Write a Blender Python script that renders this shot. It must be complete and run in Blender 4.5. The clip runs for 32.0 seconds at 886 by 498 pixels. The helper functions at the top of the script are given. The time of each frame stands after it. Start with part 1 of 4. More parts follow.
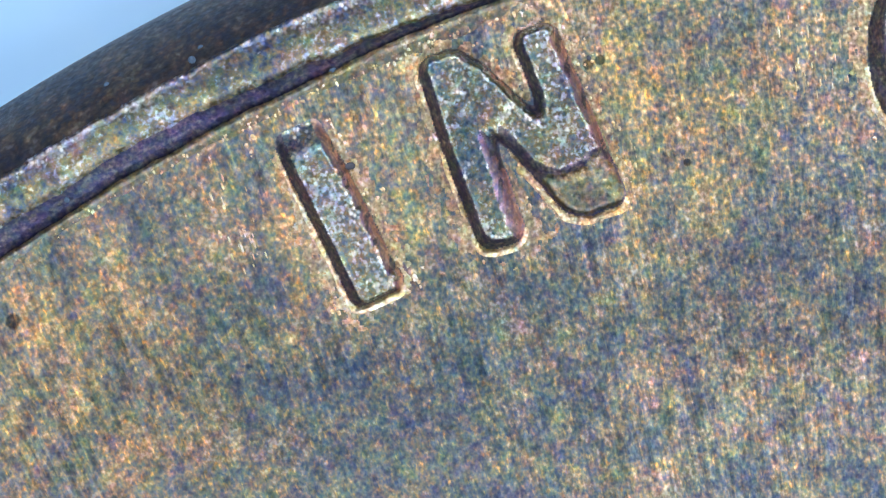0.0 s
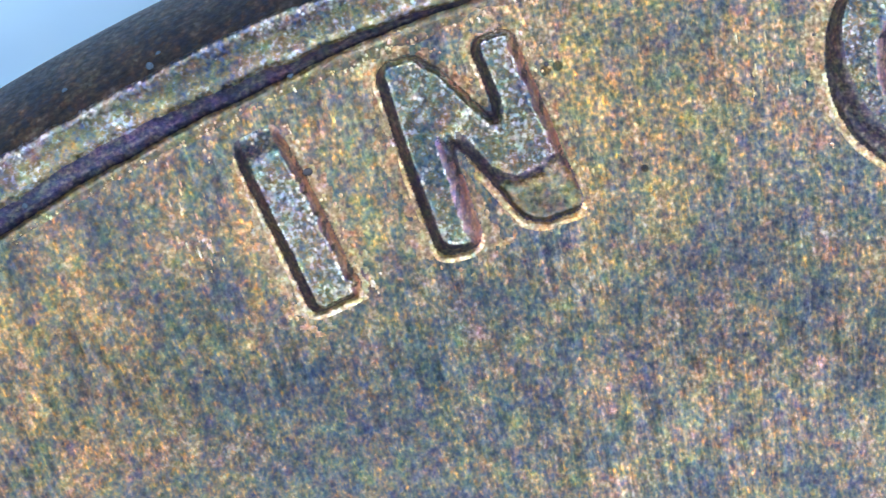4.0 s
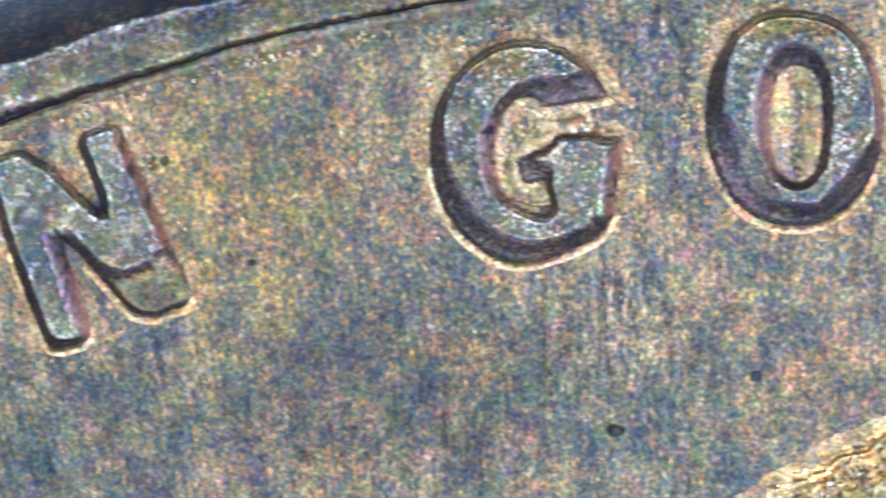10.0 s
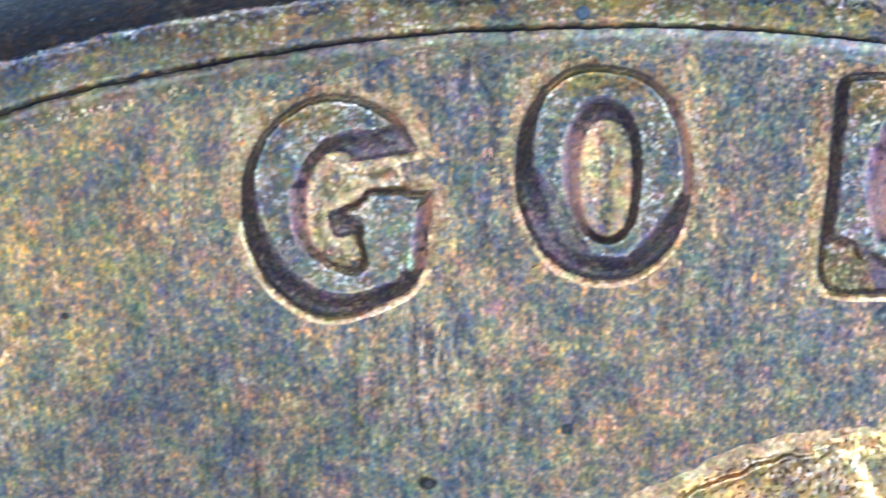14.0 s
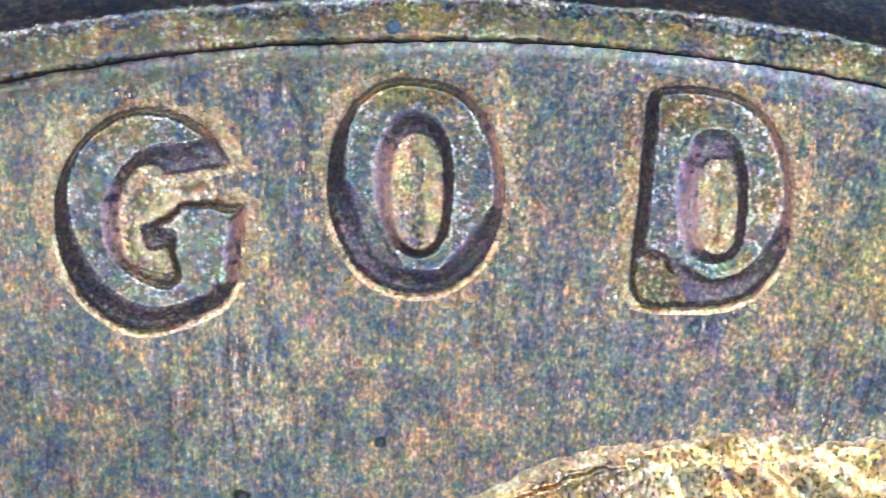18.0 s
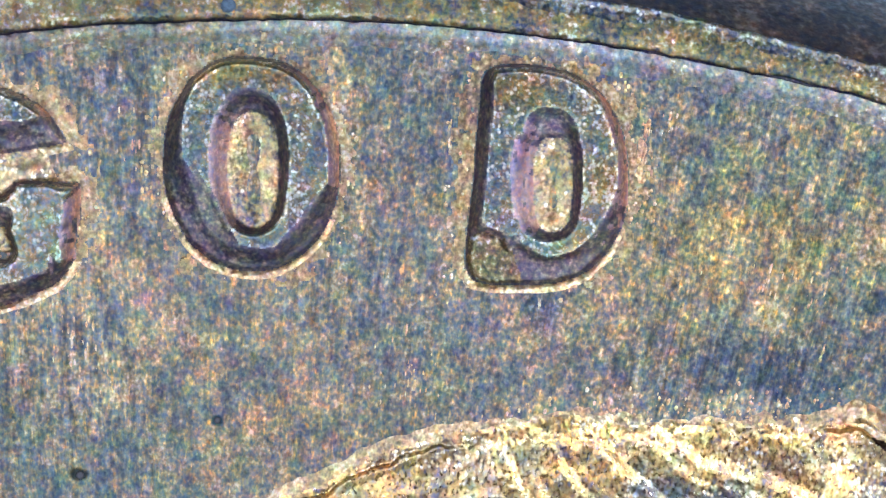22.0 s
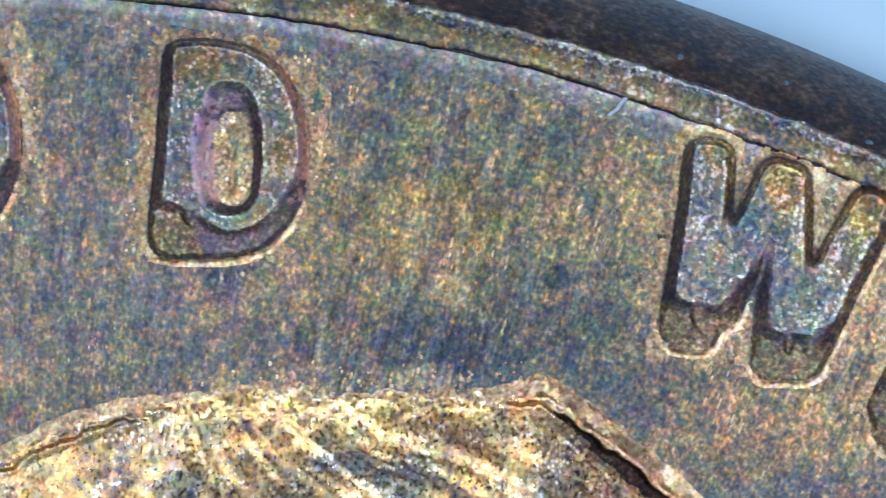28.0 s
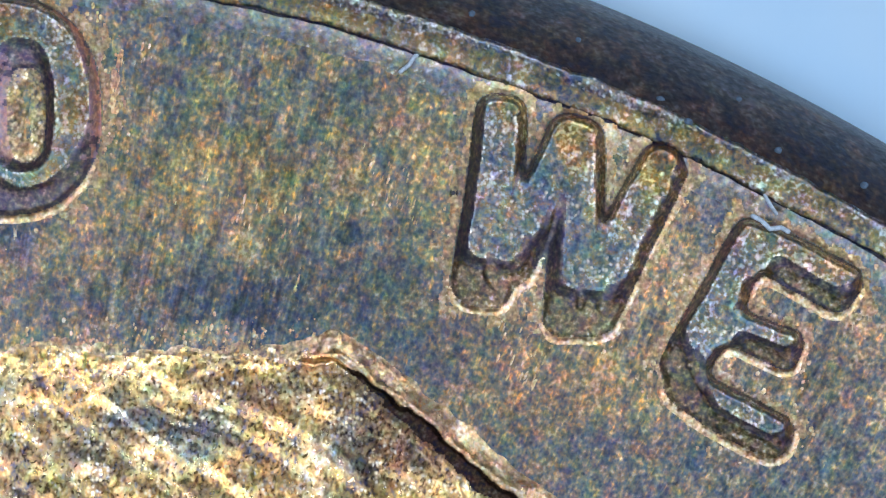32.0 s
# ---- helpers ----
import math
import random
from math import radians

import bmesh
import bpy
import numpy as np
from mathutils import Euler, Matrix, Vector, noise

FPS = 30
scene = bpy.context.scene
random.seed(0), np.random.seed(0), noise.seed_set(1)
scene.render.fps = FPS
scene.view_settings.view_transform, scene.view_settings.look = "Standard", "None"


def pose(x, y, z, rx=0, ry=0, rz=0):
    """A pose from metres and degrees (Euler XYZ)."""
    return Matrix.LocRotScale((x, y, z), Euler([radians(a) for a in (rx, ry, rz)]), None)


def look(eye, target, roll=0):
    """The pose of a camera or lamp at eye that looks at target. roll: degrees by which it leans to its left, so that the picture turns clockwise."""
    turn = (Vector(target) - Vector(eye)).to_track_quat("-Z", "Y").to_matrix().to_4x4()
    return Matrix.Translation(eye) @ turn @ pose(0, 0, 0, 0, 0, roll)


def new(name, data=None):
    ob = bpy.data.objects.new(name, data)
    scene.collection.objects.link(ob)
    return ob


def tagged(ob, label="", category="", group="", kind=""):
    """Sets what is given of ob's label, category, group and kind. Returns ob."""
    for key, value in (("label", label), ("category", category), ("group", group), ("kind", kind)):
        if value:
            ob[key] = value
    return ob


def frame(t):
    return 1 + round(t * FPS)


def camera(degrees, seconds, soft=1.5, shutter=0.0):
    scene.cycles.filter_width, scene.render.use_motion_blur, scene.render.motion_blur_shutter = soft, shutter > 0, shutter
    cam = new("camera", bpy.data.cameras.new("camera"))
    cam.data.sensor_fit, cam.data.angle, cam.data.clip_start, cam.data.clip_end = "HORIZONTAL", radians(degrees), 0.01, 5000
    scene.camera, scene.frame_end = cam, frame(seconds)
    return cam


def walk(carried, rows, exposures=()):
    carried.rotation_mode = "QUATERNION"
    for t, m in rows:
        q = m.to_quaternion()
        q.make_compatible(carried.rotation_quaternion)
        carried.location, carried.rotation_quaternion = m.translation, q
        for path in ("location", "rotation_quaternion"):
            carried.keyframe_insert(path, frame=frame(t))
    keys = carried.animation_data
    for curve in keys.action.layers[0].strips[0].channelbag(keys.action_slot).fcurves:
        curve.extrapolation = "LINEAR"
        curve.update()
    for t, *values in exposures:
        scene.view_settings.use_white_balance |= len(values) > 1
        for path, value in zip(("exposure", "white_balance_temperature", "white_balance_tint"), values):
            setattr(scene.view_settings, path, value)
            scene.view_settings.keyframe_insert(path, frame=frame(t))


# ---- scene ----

# ------------------------------------------------------------------ camera
# A stand microscope, still; the stage under it carries the coin past the lens.
MM = 0.001
FIELD_Z = 1.45            # height of the coin's field above the stage, mm
cam = camera(12, 32.0, soft=1.4, shutter=0.8)
tilt = Matrix.Rotation(radians(-6.416), 4, "X") @ Matrix.Rotation(radians(1.877), 4, "Y")
eye = Vector((0, 0, FIELD_Z * MM)) + tilt.to_3x3() @ Vector((0, 0, 16.876 * MM))
view = Matrix.Translation(eye) @ tilt
walk(cam, [(0.0, view), (32.0, view)], exposures=[(0.0, 0.0), (26.5, 0.0), (28.5, -0.45), (32.0, -0.45)])

# ------------------------------------------------------------------ light
world = bpy.data.worlds.new("world")
scene.world = world
world.use_nodes = True
world.node_tree.nodes["Background"].inputs["Color"].default_value = (0.62, 0.78, 1.0, 1)
world.node_tree.nodes["Background"].inputs["Strength"].default_value = 0.075


def led(name, angle, radius, height, watts, size, color):
    """One lamp of the ring round the lens, aimed at the middle of the view."""
    data = bpy.data.lights.new(name, "AREA")
    data.shape, data.size = "DISK", size * MM
    data.energy, data.color = watts, color
    ob = new(name, data)
    at = (math.cos(radians(angle)) * radius * MM, math.sin(radians(angle)) * radius * MM, height * MM)
    ob.matrix_world = look(at, (0, 0, FIELD_Z * MM))
    return ob


RING = ((20, 0.90), (65, 1.02), (110, 1.02), (155, 0.86), (200, 0.70), (245, 0.72), (290, 0.95), (335, 0.86))
for ang, power in RING:
    led("ring_led", ang, 12.0, 17.0, 0.00109 * power, 3.0, (0.825, 0.893, 1.065))


def east_fill_light():
    """Unseen fill lamp, added in the east so that east-facing slopes catch light."""
    data = bpy.data.lights.new("east_fill_light", "AREA")
    data.shape, data.size, data.size_y = "RECTANGLE", 1.15, 1.05
    data.energy, data.color = 16.0, (0.96, 0.80, 0.84)
    new("east_fill_light", data).matrix_world = look((2.05, 0.0, 0.70), (0, 0, 0.70))


east_fill_light()


# ------------------------------------------------------------------ node helpers
def material(name):
    m = bpy.data.materials.new(name)
    m.use_nodes = True
    nt = m.node_tree
    return m, nt, nt.nodes["Principled BSDF"]


def node(nt, kind, inputs=(), **attrs):
    n = nt.nodes.new(kind)
    if "data_type" in attrs:
        n.data_type = attrs["data_type"]
    if "blend_type" in attrs:
        n.blend_type = attrs["blend_type"]
    if "operation" in attrs:
        n.operation = attrs["operation"]
    if "clamp_factor" in attrs:
        n.clamp_factor = attrs["clamp_factor"]
    for key, value in dict(inputs).items():
        if hasattr(value, "is_output"):
            nt.links.new(value, n.inputs[key])
        else:
            n.inputs[key].default_value = value
    return n


def coords(nt, scale, turn=0.0, shift=(0, 0, 0)):
    """The thing's own coordinates, scaled per millimetre."""
    tc = nt.nodes.new("ShaderNodeTexCoord")
    mp = node(nt, "ShaderNodeMapping", {"Vector": tc.outputs["Object"], "Scale": [s / MM for s in scale],
                                        "Rotation": (0, 0, radians(turn)), "Location": shift})
    return mp.outputs["Vector"]


def flow(nt, scale, shift=(0, 0, 0)):
    """Coordinates that fan out with the metal's flow towards the rim: across, along, height."""
    tc = nt.nodes.new("ShaderNodeTexCoord")
    off = node(nt, "ShaderNodeVectorMath", {0: tc.outputs["Object"], 1: (-0.5 * MM, -2.0 * MM, 0)}, operation="SUBTRACT")
    sep = node(nt, "ShaderNodeSeparateXYZ", {0: off.outputs[0]})
    turn = maths(nt, "MULTIPLY", maths(nt, "ARCTAN2", sep.outputs["X"], sep.outputs["Y"]), 10.0 * MM)
    long = maths(nt, "SQRT", maths(nt, "ADD", maths(nt, "MULTIPLY", sep.outputs["X"], sep.outputs["X"]), maths(nt, "MULTIPLY", sep.outputs["Y"], sep.outputs["Y"])))
    vec = node(nt, "ShaderNodeCombineXYZ", {0: turn, 1: long, 2: sep.outputs["Z"]})
    mp = node(nt, "ShaderNodeMapping", {"Vector": vec.outputs[0], "Scale": [k / MM for k in scale], "Location": shift})
    return mp.outputs["Vector"]


def noise_tex(nt, vec, scale=1.0, detail=2.0, rough=0.55, warp=0.0):
    return node(nt, "ShaderNodeTexNoise", {"Vector": vec, "Scale": scale, "Detail": detail, "Roughness": rough,
                                           "Distortion": warp})


def ramp(nt, fac, stops, mode="LINEAR"):
    n = node(nt, "ShaderNodeValToRGB", {"Fac": fac})
    n.color_ramp.interpolation = mode
    el = n.color_ramp.elements
    while len(el) < len(stops):
        el.new(0.5)
    for e, (p, c) in zip(el, stops):
        e.position = p
        e.color = (c, c, c, 1) if isinstance(c, float) else (*c, 1)
    return n.outputs["Color"]


def mix(nt, fac, a, b, mode="MIX"):
    n = node(nt, "ShaderNodeMix", data_type="RGBA", blend_type=mode)
    for i, v in ((0, fac), (6, a), (7, b)):
        if hasattr(v, "is_output"):
            nt.links.new(v, n.inputs[i])
        else:
            n.inputs[i].default_value = v if i == 0 else (*v, 1)
    return n.outputs[2]


def maths(nt, op, a, b=0.0, clamp=False):
    n = nt.nodes.new("ShaderNodeMath")
    n.operation, n.use_clamp = op, clamp
    for i, v in enumerate((a, b)):
        if hasattr(v, "is_output"):
            nt.links.new(v, n.inputs[i])
        else:
            n.inputs[i].default_value = v
    return n.outputs[0]


# ------------------------------------------------------------------ materials
def coin_metal(name, tones, tarnish, rough=(0.22, 0.42), grain=80.0, streaks=1.0, tilt_of=0.55, relief=0.0032, metallic=1.0, aspect=0.6, spread=0.5, tint_patches=(), contrast=1.0, wander=0.55, chroma=1.0, glints=0.0, blobs=(), sparkle=0.0, glow=((0.0, (0.62, 0.86, 1.0)), (0.45, (0.92, 0.98, 1.0)), (0.75, (1.0, 0.90, 0.66)), (1.0, (0.80, 0.78, 1.0))), layers=(), clouds=0.0):
    """Worn bronze: facets of many tones and tilts, streaks drawn by the die, patches of tarnish, painted glints."""
    m, nt, bsdf = material(name)
    cells = noise_tex(nt, flow(nt, (grain * 0.8, grain * 0.8 * aspect, grain * 0.8)), detail=1.5, rough=0.5)
    wide = node(nt, "ShaderNodeVectorMath", {0: cells.outputs["Color"], 1: (0.5, 0.5, 0.5)}, operation="SUBTRACT")
    wide = node(nt, "ShaderNodeVectorMath", {0: wide.outputs[0], "Scale": 3.0}, operation="SCALE")
    wide = node(nt, "ShaderNodeVectorMath", {0: wide.outputs[0], 1: (0.5, 0.5, 0.5)}, operation="ADD")
    split = node(nt, "ShaderNodeSeparateColor", {"Color": wide.outputs[0]})
    fine = noise_tex(nt, coords(nt, (grain * 0.45, grain * 0.45 * aspect, grain * 0.45)), detail=3.0, rough=0.65)
    hue = noise_tex(nt, coords(nt, (grain * 0.4, grain * 0.4 * aspect, grain * 0.4), shift=(7, 3, 1)), detail=3.0, rough=0.65)
    raw = noise_tex(nt, flow(nt, (34.0, 4.5, 3.0)), detail=4.0, rough=0.65)
    area = ramp(nt, noise_tex(nt, coords(nt, (1.6, 1.1, 1.0), shift=(9.2, 0.4, 0)), detail=2.0).outputs["Fac"], ((0.40, 0.25), (0.62, 1.25)))
    drawn = node(nt, "ShaderNodeMix", {0: area, 2: 0.5, 3: raw.outputs["Fac"]}, clamp_factor=False)
    drift = noise_tex(nt, coords(nt, (5.0, 3.5, 5.0), shift=(4, 1, 8)), detail=3.0, rough=0.6)
    broad = noise_tex(nt, coords(nt, (1.1, 0.8, 1.0), shift=(2.3, 5.1, 0)), detail=4.0, rough=0.6)
    pick = maths(nt, "ADD", maths(nt, "MULTIPLY", hue.outputs["Fac"], 1.0 - spread * 0.6), maths(nt, "MULTIPLY", split.outputs["Red"], spread * 0.6))
    pick = maths(nt, "ADD", pick, maths(nt, "MULTIPLY", maths(nt, "SUBTRACT", drift.outputs["Fac"], 0.5), wander))
    tone = ramp(nt, pick, tones)
    value = ramp(nt, fine.outputs["Fac"], [(p, 1.0 + (v - 1.0) * contrast) for p, v in ((0.28, 0.48), (0.46, 0.86), (0.58, 1.12), (0.72, 1.5))])
    col = mix(nt, 1.0, tone, value, "MULTIPLY")
    for size, push in ((0.33, 0.80), (0.12, 0.75)):
        film = noise_tex(nt, coords(nt, (grain * size, grain * size * (0.5 + aspect / 2), grain * size), shift=(3, 11 * size, 6)), detail=2.5, rough=0.6)
        tint = node(nt, "ShaderNodeVectorMath", {0: film.outputs["Color"], 1: (0.5, 0.5, 0.5)}, operation="SUBTRACT")
        tint = node(nt, "ShaderNodeVectorMath", {0: tint.outputs[0], "Scale": push * chroma}, operation="SCALE")
        tint = node(nt, "ShaderNodeVectorMath", {0: tint.outputs[0], 1: (1.0, 1.0, 1.0)}, operation="ADD")
        col = mix(nt, 1.0, col, tint.outputs[0], "MULTIPLY")
    for scale, amount, squash, shift in blobs:
        soft_wave = noise_tex(nt, coords(nt, (40.0, 40.0, 40.0), shift=shift), detail=1.0)
        bent = node(nt, "ShaderNodeVectorMath", {0: soft_wave.outputs["Color"], "Scale": 0.9}, operation="SCALE")
        spot = node(nt, "ShaderNodeVectorMath", {0: coords(nt, (scale, scale * squash, scale), shift=shift), 1: bent.outputs[0]}, operation="ADD")
        cell = node(nt, "ShaderNodeTexVoronoi", {"Vector": spot.outputs[0], "Scale": 1.0})
        dice = node(nt, "ShaderNodeSeparateColor", {"Color": cell.outputs["Color"]})
        shade = ramp(nt, dice.outputs["Red"], GRAINTINT, "CONSTANT")
        core = node(nt, "ShaderNodeMapRange", {"Value": cell.outputs["Distance"], "From Min": 0.62, "From Max": 0.22, "To Min": 0.0, "To Max": amount})
        held = maths(nt, "MULTIPLY", core.outputs["Result"], maths(nt, "ADD", maths(nt, "MULTIPLY", dice.outputs["Green"], 0.7), 0.3))
        col = mix(nt, held, col, mix(nt, 1.0, col, shade, "MULTIPLY"))
    line = ramp(nt, drawn.outputs[0], ((0.3, 1.0 - 0.45 * streaks), (0.5, 1.0), (0.7, 1.0 + 0.5 * streaks)))
    col = mix(nt, 1.0, col, line, "MULTIPLY")
    patch = ramp(nt, broad.outputs["Fac"], ((0.38, 0.0), (0.62, 1.0)))
    col = mix(nt, patch, col, mix(nt, 1.0, col, tarnish, "MULTIPLY"))
    # glints painted as lighter dashes of base colour, and dark pits
    if glints:
        dash = noise_tex(nt, flow(nt, (42.0, 12.0, 20.0), (1.7, 4.4, 0)), detail=2.0, rough=0.6)
        lit = ramp(nt, dash.outputs["Fac"], ((0.60, 0.0), (0.67, glints)))
        col = mix(nt, lit, col, mix(nt, 1.0, col, (2.1, 1.62, 1.0), "MULTIPLY"))
        pit = noise_tex(nt, coords(nt, (24.0, 24.0, 24.0), shift=(8.1, 2.2, 5.0)), detail=1.0, rough=0.5)
        col = mix(nt, ramp(nt, pit.outputs["Fac"], ((0.22, 0.75 * glints), (0.27, 0.0))), col, mix(nt, 1.0, col, (0.30, 0.36, 0.50), "MULTIPLY"))
    if clouds:
        for size, push, shift in ((9.0, 1.0, (2.2, 8.1, 0)), (3.4, 0.7, (6.6, 1.9, 0)), (19.0, 0.8, (4.2, 0.7, 0))):
            puff = noise_tex(nt, coords(nt, (size, size * 0.75, size), shift=shift), detail=2.0, rough=0.6)
            k = clouds * push
            col = mix(nt, 1.0, col, ramp(nt, puff.outputs["Fac"], ((0.30, (1 - 0.42 * k, 1 - 0.33 * k, 1 - 0.14 * k)), (0.50, (1.0, 1.0, 1.0)), (0.70, (1 + 0.44 * k, 1 + 0.29 * k, 1 + 0.08 * k)))), "MULTIPLY")
    if layers:
        low, high, z0, z1 = layers
        deep = node(nt, "ShaderNodeSeparateXYZ", {0: nt.nodes.new("ShaderNodeTexCoord").outputs["Object"]})
        rise = maths(nt, "ADD", deep.outputs["Z"], maths(nt, "MULTIPLY", maths(nt, "SUBTRACT", fine.outputs["Fac"], 0.5), 0.06 * MM))
        part_high = node(nt, "ShaderNodeMapRange", {"Value": rise, "From Min": (FIELD_Z + z0) * MM, "From Max": (FIELD_Z + z1) * MM})
        col = mix(nt, 1.0, col, mix(nt, part_high.outputs["Result"], low, high), "MULTIPLY")
    if tint_patches:
        ragged = noise_tex(nt, coords(nt, (16.0, 16.0, 16.0), shift=(3, 3, 3)), detail=3.0, rough=0.6)
        flat = node(nt, "ShaderNodeVectorMath", {0: nt.nodes.new("ShaderNodeTexCoord").outputs["Object"], 1: (1, 1, 0)}, operation="MULTIPLY")
        for x, y, rx, ry, tint, strength in tint_patches:
            off = node(nt, "ShaderNodeVectorMath", {0: flat.outputs[0], 1: (x * MM, y * MM, 0)}, operation="SUBTRACT")
            size = node(nt, "ShaderNodeVectorMath", {0: off.outputs[0], 1: (1 / rx / MM, 1 / ry / MM, 0)}, operation="MULTIPLY")
            far = node(nt, "ShaderNodeVectorMath", {0: size.outputs[0]}, operation="LENGTH")
            small = max(rx, ry) < 0.15
            reach = maths(nt, "ADD", far.outputs["Value"], maths(nt, "MULTIPLY", maths(nt, "SUBTRACT", ragged.outputs["Fac"], 0.5), 0.9 if small else 1.6))
            soft_edge = 0.35 if small else 0.9
            mask = node(nt, "ShaderNodeMapRange", {"Value": reach, "From Min": 1.0 + soft_edge / 2, "From Max": 1.0 - soft_edge / 2,
                                                   "To Min": 0.0, "To Max": strength})
            col = mix(nt, mask.outputs["Result"], col, mix(nt, 1.0, col, tint, "MULTIPLY"))
    col = mix(nt, 1.0, col, (0.72, 0.72, 0.72), "MULTIPLY")
    # sparkle painted as near-white cells in the base colour
    if sparkle:
        facet = node(nt, "ShaderNodeTexVoronoi", {"Vector": coords(nt, (66.0, 60.0, 60.0), shift=(5.5, 1.2, 3.3)), "Scale": 1.0})
        toss = node(nt, "ShaderNodeSeparateColor", {"Color": facet.outputs["Color"]})
        where = ramp(nt, noise_tex(nt, coords(nt, (7.0, 7.0, 7.0), shift=(1.5, 6.2, 3.3)), detail=2.0).outputs["Fac"], ((0.42, 0.15), (0.60, 1.0)))
        chosen = ramp(nt, maths(nt, "MULTIPLY", toss.outputs["Red"], where), ((0.50, 0.0), (0.62, sparkle)))
        disc = node(nt, "ShaderNodeMapRange", {"Value": facet.outputs["Distance"], "From Min": 0.75, "From Max": 0.15})
        glow_tint = ramp(nt, toss.outputs["Blue"], glow)
        col = mix(nt, maths(nt, "MULTIPLY", chosen, disc.outputs["Result"]), col, glow_tint)
    nt.links.new(col, bsdf.inputs["Base Color"])
    bsdf.inputs["Metallic"].default_value = metallic
    gloss = node(nt, "ShaderNodeMapRange", {"Value": split.outputs["Green"], "To Min": rough[0], "To Max": rough[1]})
    nt.links.new(gloss.outputs["Result"], bsdf.inputs["Roughness"])
    height = maths(nt, "ADD", fine.outputs["Fac"], maths(nt, "MULTIPLY", drawn.outputs[0], 1.2 * streaks))
    bump = node(nt, "ShaderNodeBump", {"Height": height, "Distance": relief * MM, "Strength": 1.0})
    jitter = node(nt, "ShaderNodeVectorMath", {0: wide.outputs[0], 1: (0.5, 0.5, 0.5)}, operation="SUBTRACT")
    lean = node(nt, "ShaderNodeVectorMath", {0: jitter.outputs[0], "Scale": tilt_of}, operation="SCALE")
    added = node(nt, "ShaderNodeVectorMath", {0: bump.outputs["Normal"], 1: lean.outputs[0]}, operation="ADD")
    unit = node(nt, "ShaderNodeVectorMath", {0: added.outputs[0]}, operation="NORMALIZE")
    nt.links.new(unit.outputs[0], bsdf.inputs["Normal"])
    return m


# tints of single grains of the worn metal
GRAINTINT = ((0.0, (0.52, 0.58, 0.82)), (0.14, (0.72, 0.92, 1.0)), (0.27, (0.60, 0.62, 0.57)), (0.38, (1.0, 1.0, 1.0)), (0.58, (1.22, 1.08, 0.80)),
             (0.70, (1.48, 0.98, 0.60)), (0.80, (0.80, 0.90, 1.22)), (0.88, (1.65, 1.48, 1.15)), (0.95, (0.48, 0.52, 0.62)))
BLOBS = ((50.0, 0.85, 0.8, (0, 0, 0)), (26.0, 0.55, 0.75, (3.1, 7.7, 0)))
BRONZE = ((0.22, (0.145, 0.175, 0.235)), (0.36, (0.205, 0.25, 0.28)), (0.45, (0.28, 0.295, 0.28)), (0.54, (0.38, 0.355, 0.28)),
          (0.63, (0.58, 0.415, 0.25)), (0.76, (0.82, 0.67, 0.50)))
SILVERY = ((0.20, (0.13, 0.19, 0.29)), (0.36, (0.22, 0.31, 0.38)), (0.47, (0.31, 0.37, 0.37)), (0.57, (0.42, 0.34, 0.19)),
           (0.66, (0.62, 0.70, 0.76)), (0.78, (0.86, 0.94, 1.0)))
RIMTONE = ((0.22, (0.12, 0.17, 0.27)), (0.36, (0.23, 0.27, 0.27)), (0.47, (0.33, 0.32, 0.23)), (0.57, (0.42, 0.34, 0.19)),
           (0.68, (0.50, 0.52, 0.50)), (0.80, (0.76, 0.84, 0.92)))
# near-black brown holding the shade of the coin's edge and the groove
SHADETONE = ((0.3, (0.022, 0.022, 0.040)), (0.45, (0.046, 0.031, 0.027)), (0.6, (0.085, 0.053, 0.036)), (0.75, (0.15, 0.12, 0.10)))
CREAM = ((0.0, (1.0, 0.80, 0.45)), (0.6, (1.0, 0.92, 0.66)), (1.0, (0.95, 0.98, 1.0)))
GOLD = ((0.22, (0.18, 0.19, 0.25)), (0.38, (0.36, 0.32, 0.24)), (0.54, (0.50, 0.39, 0.22)), (0.74, (0.80, 0.64, 0.38)))
HEAD = ((0.24, (0.25, 0.26, 0.33)), (0.35, (0.42, 0.34, 0.25)), (0.45, (0.70, 0.47, 0.21)), (0.55, (0.94, 0.70, 0.31)), (0.66, (1.0, 0.84, 0.48)), (0.78, (1.0, 0.95, 0.76)))

